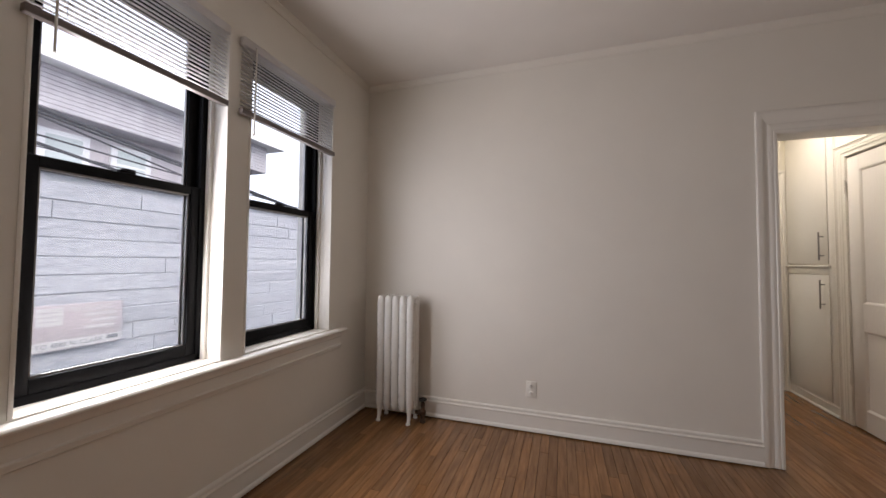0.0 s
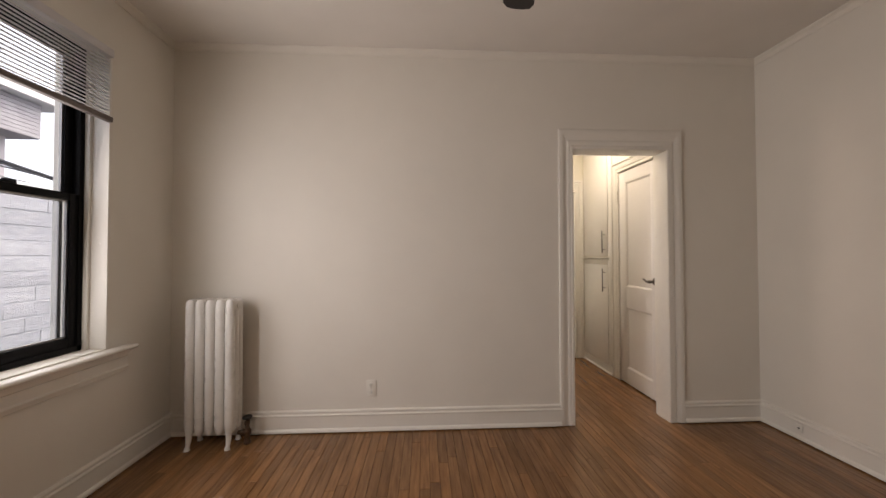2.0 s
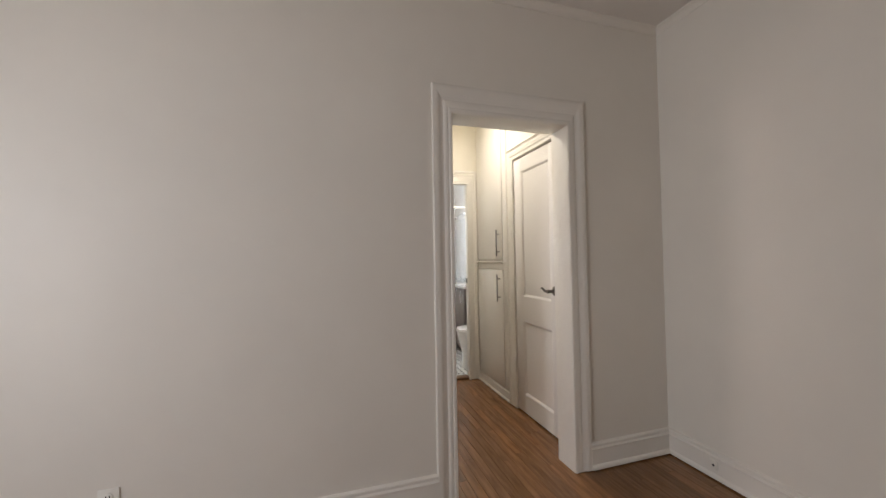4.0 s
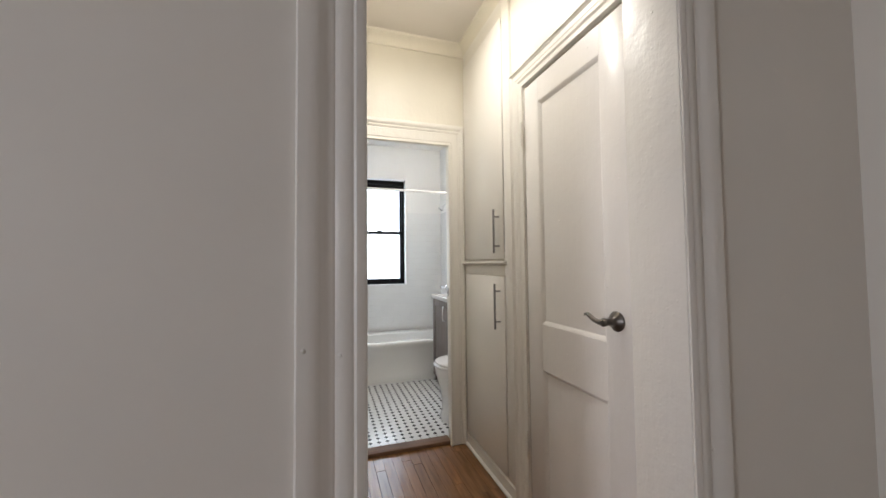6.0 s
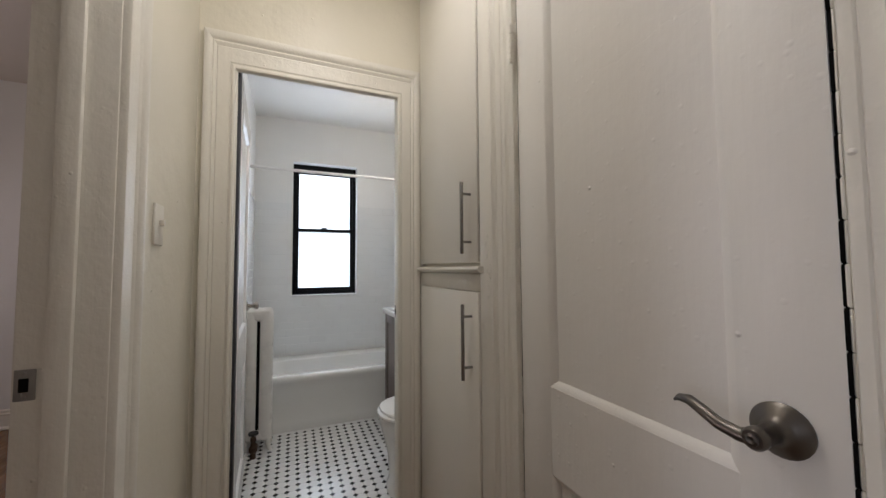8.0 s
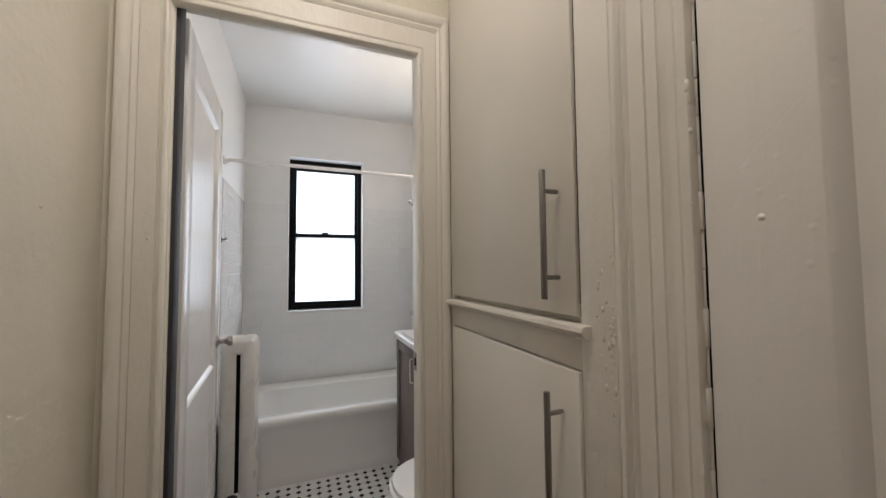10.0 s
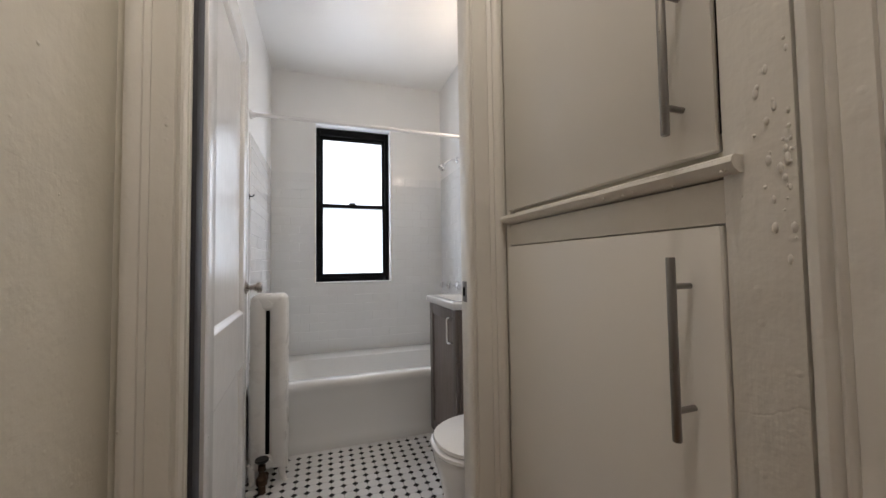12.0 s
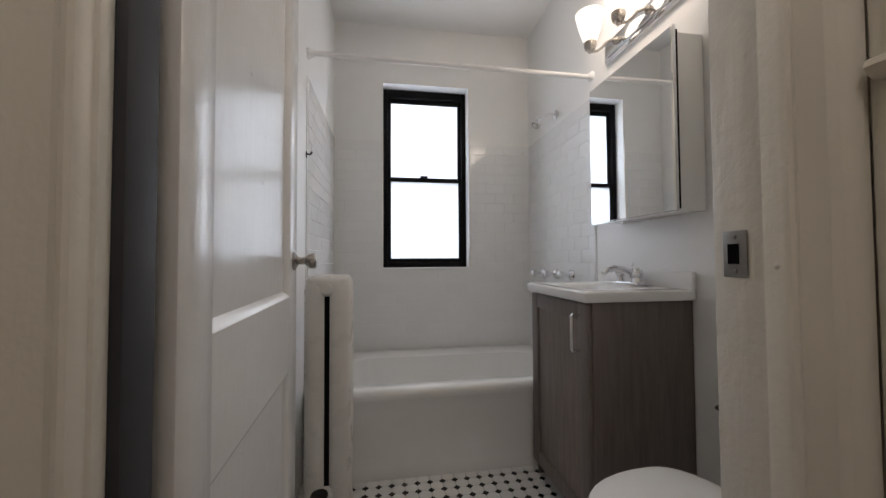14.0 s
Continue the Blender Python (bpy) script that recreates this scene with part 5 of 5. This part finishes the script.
part("lid", loft([oval(0.191, 0.262, 0.415, 0.4085), oval(0.196, 0.268, 0.415, 0.413), oval(0.193, 0.264, 0.415, 0.423), oval(0.168, 0.235, 0.415, 0.429), oval(0.08, 0.12, 0.415, 0.432)]), CERAMIC, toi, "closed white toilet lid")
for s in (-0.07, 0.07):
    part("hinge_cap", boxed(s - 0.02, s + 0.02, 0.268, 0.305, 0.385, 0.42, bevel=0.008), CERAMIC, toi)
part("tank", boxed(-0.158, 0.158, 0.0, 0.158, 0.375, 0.66, bevel=0.03, segs=4), CERAMIC, toi)
part("tank_lid", boxed(-0.164, 0.164, -0.002, 0.165, 0.662, 0.697, bevel=0.010, segs=3), CERAMIC, toi)
fl = part("flush_lever", tubed([(-0.125, 0.157, 0.61), (-0.125, 0.178, 0.61), (-0.105, 0.181, 0.608), (-0.065, 0.181, 0.60)], [0.009, 0.007, 0.006, 0.006], 10), CHROME, toi)
tp = thing("paper_holder", "dark metal toilet paper holder post on the wall", "toilet paper holder", pose(BE, 4.83, 0.545))
part("post", tubed([(0, 0, 0), (-0.05, 0, 0.002), (-0.062, -0.006, 0.002), (-0.064, -0.06, 0.0)], 0.006, 10), PEWTER, tp)
part("rose", lathed([(0.001, 0.0), (0.02, 0.0), (0.019, 0.006), (0.001, 0.008)], pose(0, 0, 0, 0, -90, 0), 16), PEWTER, tp)


# ---- outdoors ----
bm = boxed(-400, 400, -400, 400, -3.9, -3.5)
structure("ground", bm, ASPHALT, "grey asphalt ground of the alley", "ground")
# brick garage across the alley
AX = -5.0
gar = thing("brick_building", "low building of pale rock-faced brick across the alley", "building", kind="structure")
part("wall", boxed(AX - 5.0, AX - 0.012, -3.0, 5.95, -3.5, 2.14), MORTAR, gar, "", False)
part("coping", boxed(AX - 5.02, AX + 0.05, -3.02, 5.98, 2.145, 2.23, bevel=0.01), TRIM_EXT, gar, "pale stone coping")
bv = bmesh.new()
rnd = random.Random(4)
zc = -0.9
while zc < 2.00:
    yy = -0.6 - rnd.random() * 0.3
    while yy < 5.9:
        ln = rnd.uniform(1.6, 3.6)
        y1 = min(yy + ln, 5.95)
        x_ = AX + rnd.uniform(-0.005, 0.005)
        h_ = 0.192
        corners = [(AX - 0.022, yy, zc), (AX - 0.022, y1 - 0.006, zc), (AX - 0.022, y1 - 0.006, zc + h_), (AX - 0.022, yy, zc + h_)]
        front = [(x_, yy + 0.004, zc + 0.008), (x_, y1 - 0.010, zc + 0.008), (x_ + rnd.uniform(-0.01, 0.01), y1 - 0.010, zc + h_ - 0.008), (x_, yy + 0.004, zc + h_ - 0.008)]
        a = [bv.verts.new(p) for p in corners]
        b = [bv.verts.new(p) for p in front]
        bv.faces.new(b)
        for i in range(4):
            j = (i + 1) % 4
            bv.faces.new((a[i], a[j], b[j], b[i]))
        yy = y1
    zc += 0.198
bmesh.ops.recalc_face_normals(bv, faces=bv.faces)
tagged(part("brickwork", bv, BRICK, gar, "courses of pale rock-faced brick", False), kind="stuff")

sg = thing("warning_sign", "faded red and white warning sign on the brick wall", "sign", pose(AX + 0.03, 1.72, 0.30, 0, 0, 0))
part("board", boxed(0.0, 0.012, 0.0, 0.78, 0.0, 0.47, bevel=0.002), SIGN_RED, sg)
part("white_band", boxed(0.0125, 0.014, 0.01, 0.77, 0.01, 0.10), SIGN_WHITE, sg, "white address band", False)
part("white_block", boxed(0.0125, 0.014, 0.03, 0.24, 0.26, 0.44), SIGN_WHITE, sg, "white symbol block", False)


def lettering(text, size, y, z, mat, parent):
    cu = bpy.data.curves.new("lettering", "FONT")
    cu.body, cu.size, cu.extrude = text, size, 0.001
    tmp = bpy.data.objects.new("lettering", cu)
    scene.collection.objects.link(tmp)
    me = bpy.data.meshes.new_from_object(tmp.evaluated_get(bpy.context.evaluated_depsgraph_get()))
    bpy.data.objects.remove(tmp)
    me.name = "lettering"
    me.materials.append(mat)
    ob = new("lettering", me)
    ob.parent = parent
    ob.matrix_basis = pose(0.0155, y, z, 90, 0, 90)
    return ob


lettering("WARNING", 0.085, 0.27, 0.385, SIGN_WHITE, sg)
lettering("TO 4882 N. CLARK", 0.068, 0.03, 0.032, SIGN_INK, sg)
for i, (a, b) in enumerate(((0.42, 0.72), (0.48, 0.74), (0.42, 0.70))):
    part("text_bar", boxed(0.0125, 0.0145, a, b, 0.33 - i * 0.07, 0.358 - i * 0.07), SIGN_WHITE, sg, "", False)
for i in range(3):
    part("text_bar", boxed(0.0145, 0.0155, 0.05, 0.21, 0.30 + i * 0.045, 0.312 + i * 0.045), SIGN_RED, sg, "", False)
part("text_bar", boxed(0.0145, 0.0155, 0.63, 0.74, 0.04, 0.085), SIGN_INK, sg, "", False)

# frame house behind, with a boarded porch band, windows and a roof terrace rail
hs = thing("apartment_building", "pale apartment building with grey boarded porch roof", "building", kind="structure")
part("wall", boxed(-24.0, -14.0, 1.0, 12.6, -3.5, 5.34), LILAC, hs, "pale painted wall", False)
pb = part("porch_band", boxed(-24.2, -13.2, 0.6, 12.9, 5.345, 6.55), SIDING, hs, "grey boarded band", False)
for i in range(9):
    part("board", boxed(-13.2, -13.17, 0.6, 12.9, 5.36 + i * 0.132, 5.475 + i * 0.132), SIDING, pb, "", False)
part("cornice", boxed(-24.3, -12.75, 0.4, 13.6, 6.552, 6.86, bevel=0.03), TRIM_EXT, hs, "white cornice", False)
part("corner_post", boxed(-13.6, -13.25, 4.75, 5.05, 2.4, 5.34, bevel=0.02), TRIM_EXT, hs, "white porch post", False)
for yy in (3.2, 6.05, 7.8, 10.6):
    wd = part("window", boxed(-14.0, -13.9, yy - 0.60, yy + 0.60, 3.55, 5.0), TRIM_EXT, hs, "white framed window", False)
    part("pane", boxed(-13.905, -13.89, yy - 0.42, yy + 0.42, 3.75, 4.35), PANE_EXT, wd, "", False)
    part("pane", boxed(-13.905, -13.89, yy - 0.42, yy + 0.42, 4.42, 4.85), PANE_EXT, wd, "", False)
rl = part("terrace_rail", boxed(-13.1, -13.02, 8.9, 11.6, 7.75, 7.82), SIDING, hs, "grey roof terrace railing", False)
for i in range(18):
    part("baluster", boxed(-13.08, -13.04, 8.95 + i * 0.15, 8.99 + i * 0.15, 6.86, 7.75), SIDING, rl, "", False)
# cables strung along the alley
for i, (ya, za, yb_, zb, r_) in enumerate(((-3, 4.20, 16, 1.73, 0.032), (-3, 4.36, 16, 0.95, 0.016), (-3, 4.10, 16, 1.75, 0.020), (-3, 3.80, 16, 0.95, 0.028), (-3, 3.62, 16, 1.35, 0.010), (-3, 3.35, 16, 2.45, 0.016), (-3, 3.20, 16, 2.25, 0.010))):
    cb = tubed([(-7.0, ya + (yb_ - ya) * k / 12, za + (zb - za) * k / 12 - 0.10 * 4 * (k / 12) * (1 - k / 12)) for k in range(13)], r_, 6)
    c_ob = tagged(link("power_cable", cb, CABLE, None, "", True), "black overhead power cable along the alley", "cable", "overhead cables")


# ---- floors and tiles, piece by piece ----
def plank_mesh(L, w):
    bm = bmesh.new()
    hw = w / 2 - 0.0006
    lo = [bm.verts.new(p) for p in ((-hw, 0, -0.012), (hw, 0, -0.012), (hw, L - 0.001, -0.012), (-hw, L - 0.001, -0.012))]
    hi0 = [bm.verts.new(p) for p in ((-hw, 0, -0.0016), (hw, 0, -0.0016), (hw, L - 0.001, -0.0016), (-hw, L - 0.001, -0.0016))]
    c = 0.0012
    hi = [bm.verts.new(p) for p in ((-hw + c, c, 0), (hw - c, c, 0), (hw - c, L - 0.001 - c, 0), (-hw + c, L - 0.001 - c, 0))]
    bm.faces.new(hi)
    for a, b in ((lo, hi0), (hi0, hi)):
        for i in range(4):
            bm.faces.new((a[i], a[(i + 1) % 4], b[(i + 1) % 4], b[i]))
    me = bpy.data.meshes.new("plank")
    bm.to_mesh(me)
    bm.free()
    me.materials.append(OAK)
    return me


PW = 0.0572
LENS = (0.45, 0.7, 0.95, 1.2, 1.5)
PLANKS = {L: plank_mesh(L, PW) for L in LENS}
floor_ob = structure("floor", boxed(XW - 0.05, 3.0, YS - 0.05, BN, -0.05, -0.0125), DARK, "varnished oak strip floor with worn dark gaps", "floor")
rp = random.Random(11)
spare_v, spare_f, count = [], [], 0
nx = int((3.0 - XW) / PW) + 1
for i in range(nx):
    xc = XW + PW * (i + 0.5)
    yy = YS - 0.02 - rp.random() * 0.04
    first_row = True
    while yy < BN:
        L = rp.choice(LENS) * (rp.uniform(0.3, 1.0) if first_row else 1.0)
        y1 = yy + L
        whole, first_row = not first_row, False
        if xc > XE and y1 < Y2:
            yy = y1
            continue
        # strips stop at the bathroom threshold
        limit = YB + 0.02 if xc > HW - 0.02 else BN
        if yy < limit:
            near = (-0.3 < y1 and yy < YB and -1.7 < xc < 2.75 and y1 > 0.75 - 0.25 * abs(xc)) and (yy < Y2 or xc > HW - 0.05)
            if near and whole and count < 300 and y1 <= limit + 0.05 and y1 > 1.0:
                p = new("plank", PLANKS[L])
                p.parent = floor_ob
                p.location = (xc, yy, rp.uniform(-0.0004, 0.0))
                count += 1
            else:
                k = len(spare_v)
                h = PW / 2 - 0.0006
                y2 = min(y1, limit) - 0.001
                for z in (-0.012, 0.0):
                    spare_v += [(xc - h, yy, z), (xc + h, yy, z), (xc + h, y2, z), (xc - h, y2, z)]
                spare_f += [(k + 4, k + 5, k + 6, k + 7), (k, k + 1, k + 5, k + 4), (k + 1, k + 2, k + 6, k + 5), (k + 2, k + 3, k + 7, k + 6), (k + 3, k, k + 4, k + 7)]
        yy = y1
me = bpy.data.meshes.new("planks")
me.from_pydata(spare_v, [], spare_f)
me.materials.append(OAK)
ob = new("planks", me)
ob.parent = floor_ob
tagged(ob, "more oak floor strips", kind="stuff")

# bathroom floor: white octagons and black dots
bf_ob = structure("floor_bathroom", boxed(BW, BE, YB2 + 0.001, BN, -0.012, 0.0145), GROUT, "white octagon and black dot ceramic tile floor", "floor")
TP = 0.0575
q = TP * 0.27


def prism_mesh(name, outline, z0, z1, mat, inset=0.0012):
    bm = bmesh.new()
    a = [bm.verts.new((x, y, z0)) for x, y in outline]
    cx = sum(p[0] for p in outline) / len(outline)
    cy = sum(p[1] for p in outline) / len(outline)
    k = 1 - inset / (TP * 0.4)
    b = [bm.verts.new((x, y, z1 - 0.001)) for x, y in outline]
    c = [bm.verts.new((cx + (x - cx) * k, cy + (y - cy) * k, z1)) for x, y in outline]
    bm.faces.new(c)
    n = len(outline)
    for lo, hi in ((a, b), (b, c)):
        for i in range(n):
            bm.faces.new((lo[i], lo[(i + 1) % n], hi[(i + 1) % n], hi[i]))
    me = bpy.data.meshes.new(name)
    bm.to_mesh(me)
    bm.free()
    me.materials.append(mat)
    return me


hp = TP / 2 - 0.0009
qq = hp - q
octo = [(-hp, -qq), (-qq, -hp), (qq, -hp), (hp, -qq), (hp, qq), (qq, hp), (-qq, hp), (-hp, qq)]
s_ = q * 0.93
dots = [(-s_, 0), (0, -s_), (s_, 0), (0, s_)]
OCT_ME, DOT_ME = prism_mesh("octagon_tile", octo, 0.012, 0.020, OCT), prism_mesh("dot_tile", dots, 0.012, 0.0202, DOT)
rest = {"octagon_tile": ([], [], OCT_ME, octo, OCT, 0.020), "dot_tile": ([], [], DOT_ME, dots, DOT, 0.0202)}
made = {"octagon_tile": 0, "dot_tile": 0}
ny = int((5.50 - YB2) / TP) + 1
for j in range(ny):
    for i in range(int((BE - BW) / TP) + 1):
        for kind, off in (("octagon_tile", 0.5), ("dot_tile", 1.0)):
            x, y = BW + TP * (i + off), YB2 + 0.03 + TP * (j + off)
            if x > BE - 0.02 or y > 5.50 or (x < BW + 0.02):
                continue
            if 1.45 < x < 2.25 and made[kind] < 290 and y > 4.3:
                t_ = new(kind, rest[kind][2])
                t_.parent = bf_ob
                t_.location = (x, y, 0)
                made[kind] += 1
            else:
                vs, fs, _, out, _, z1 = rest[kind]
                k, n = len(vs), len(out)
                vs += [(x + a, y + b, 0.012) for a, b in out] + [(x + a * 0.97, y + b * 0.97, z1) for a, b in out]
                fs += [tuple(k + n + v for v in range(n))] + [(k + v, k + (v + 1) % n, k + n + (v + 1) % n, k + n + v) for v in range(n)]
for kind, (vs, fs, _, _, mat, _) in rest.items():
    if vs:
        me = bpy.data.meshes.new(kind + "s")
        me.from_pydata(vs, [], fs)
        me.materials.append(mat)
        ob = new(kind + "s", me)
        ob.parent = bf_ob
        tagged(ob, "more " + kind.replace("_", " ") + "s of the bathroom floor", kind="stuff")

# subway tiles round the tub
TW, TH, TG = 0.1524, 0.0762, 0.0016


def subway_mesh(w):
    bm = bmesh.new()
    box(bm, TG / 2, w - TG / 2, -0.0034, 0.0, TG / 2, TH - TG / 2)
    for v in bm.verts:
        if v.co.y < -0.002:
            v.co.x += 0.0008 if v.co.x < w / 2 else -0.0008
            v.co.z += 0.0008 if v.co.z < TH / 2 else -0.0008
    me = bpy.data.meshes.new("wall_tile")
    bm.to_mesh(me)
    bm.free()
    me.materials.append(TILE)
    return me


SUB = {}


def tile_wall(backing, m, length, z0, z1, holes=()):
    """Running bond along local x on the wall plane of pose m."""
    row, z = 0, z0
    while z + TH <= z1 + 0.001:
        x = -TW / 2 if row % 2 else 0.0
        while x < length - 0.01:
            a, b = max(x, 0.0), min(x + TW, length)
            spans = [(a, b)]
            for h0, h1, g0, g1 in holes:
                if z + TH > g0 + 0.01 and z < g1 - 0.01:
                    spans = [s2 for s0, s1 in spans for s2 in ((s0, min(s1, h0)), (max(s0, h1), s1)) if s2[1] - s2[0] > 0.012]
            for s0, s1 in spans:
                w = round(s1 - s0, 3)
                if w not in SUB:
                    SUB[w] = subway_mesh(w)
                o = new("wall_tile", SUB[w])
                o.parent = backing
                o.matrix_basis = m @ pose(s0, 0, z, random.uniform(-0.25, 0.25), 0, random.uniform(-0.2, 0.2))
            x += TW
        row, z = row + 1, z + TH


for nm, bx, m, L, holes in (
    ("tile_backing_north", (BW, BE, BN - 0.004, BN - 0.0005), pose(BW, BN - 0.0025, 0), BE - BW, [(BWIN[0] - 0.013 - BW, BWIN[1] + 0.013 - BW, BWIN[2] - 0.012, 2.3)]),
    ("tile_backing_east", (BE - 0.004, BE - 0.0005, 5.58, BN - 0.004), pose(BE - 0.0025, BN - 0.011, 0, 0, 0, -90), BN - 5.60, []),
    ("tile_backing_west", (BW + 0.0005, BW + 0.004, 5.58, BN - 0.004), pose(BW + 0.0025, 5.60, 0, 0, 0, 90), BN - 5.62, []),
):
    bmk = bmesh.new()
    if nm.endswith("north"):
        for b in ((BW, BWIN[0], 0.38, 1.926), (BWIN[1], BE, 0.38, 1.926), (BWIN[0], BWIN[1], 0.38, BWIN[2] - 0.002)):
            box(bmk, b[0], b[1], bx[2], bx[3], b[2], b[3])
    else:
        box(bmk, *bx, 0.38, 1.926)
    bk = structure(nm, bmk, GROUT_WALL, "white subway tiles with pale grout round the tub", "wall tiles")
    tile_wall(bk, m, L, 0.4023, 1.99, holes)
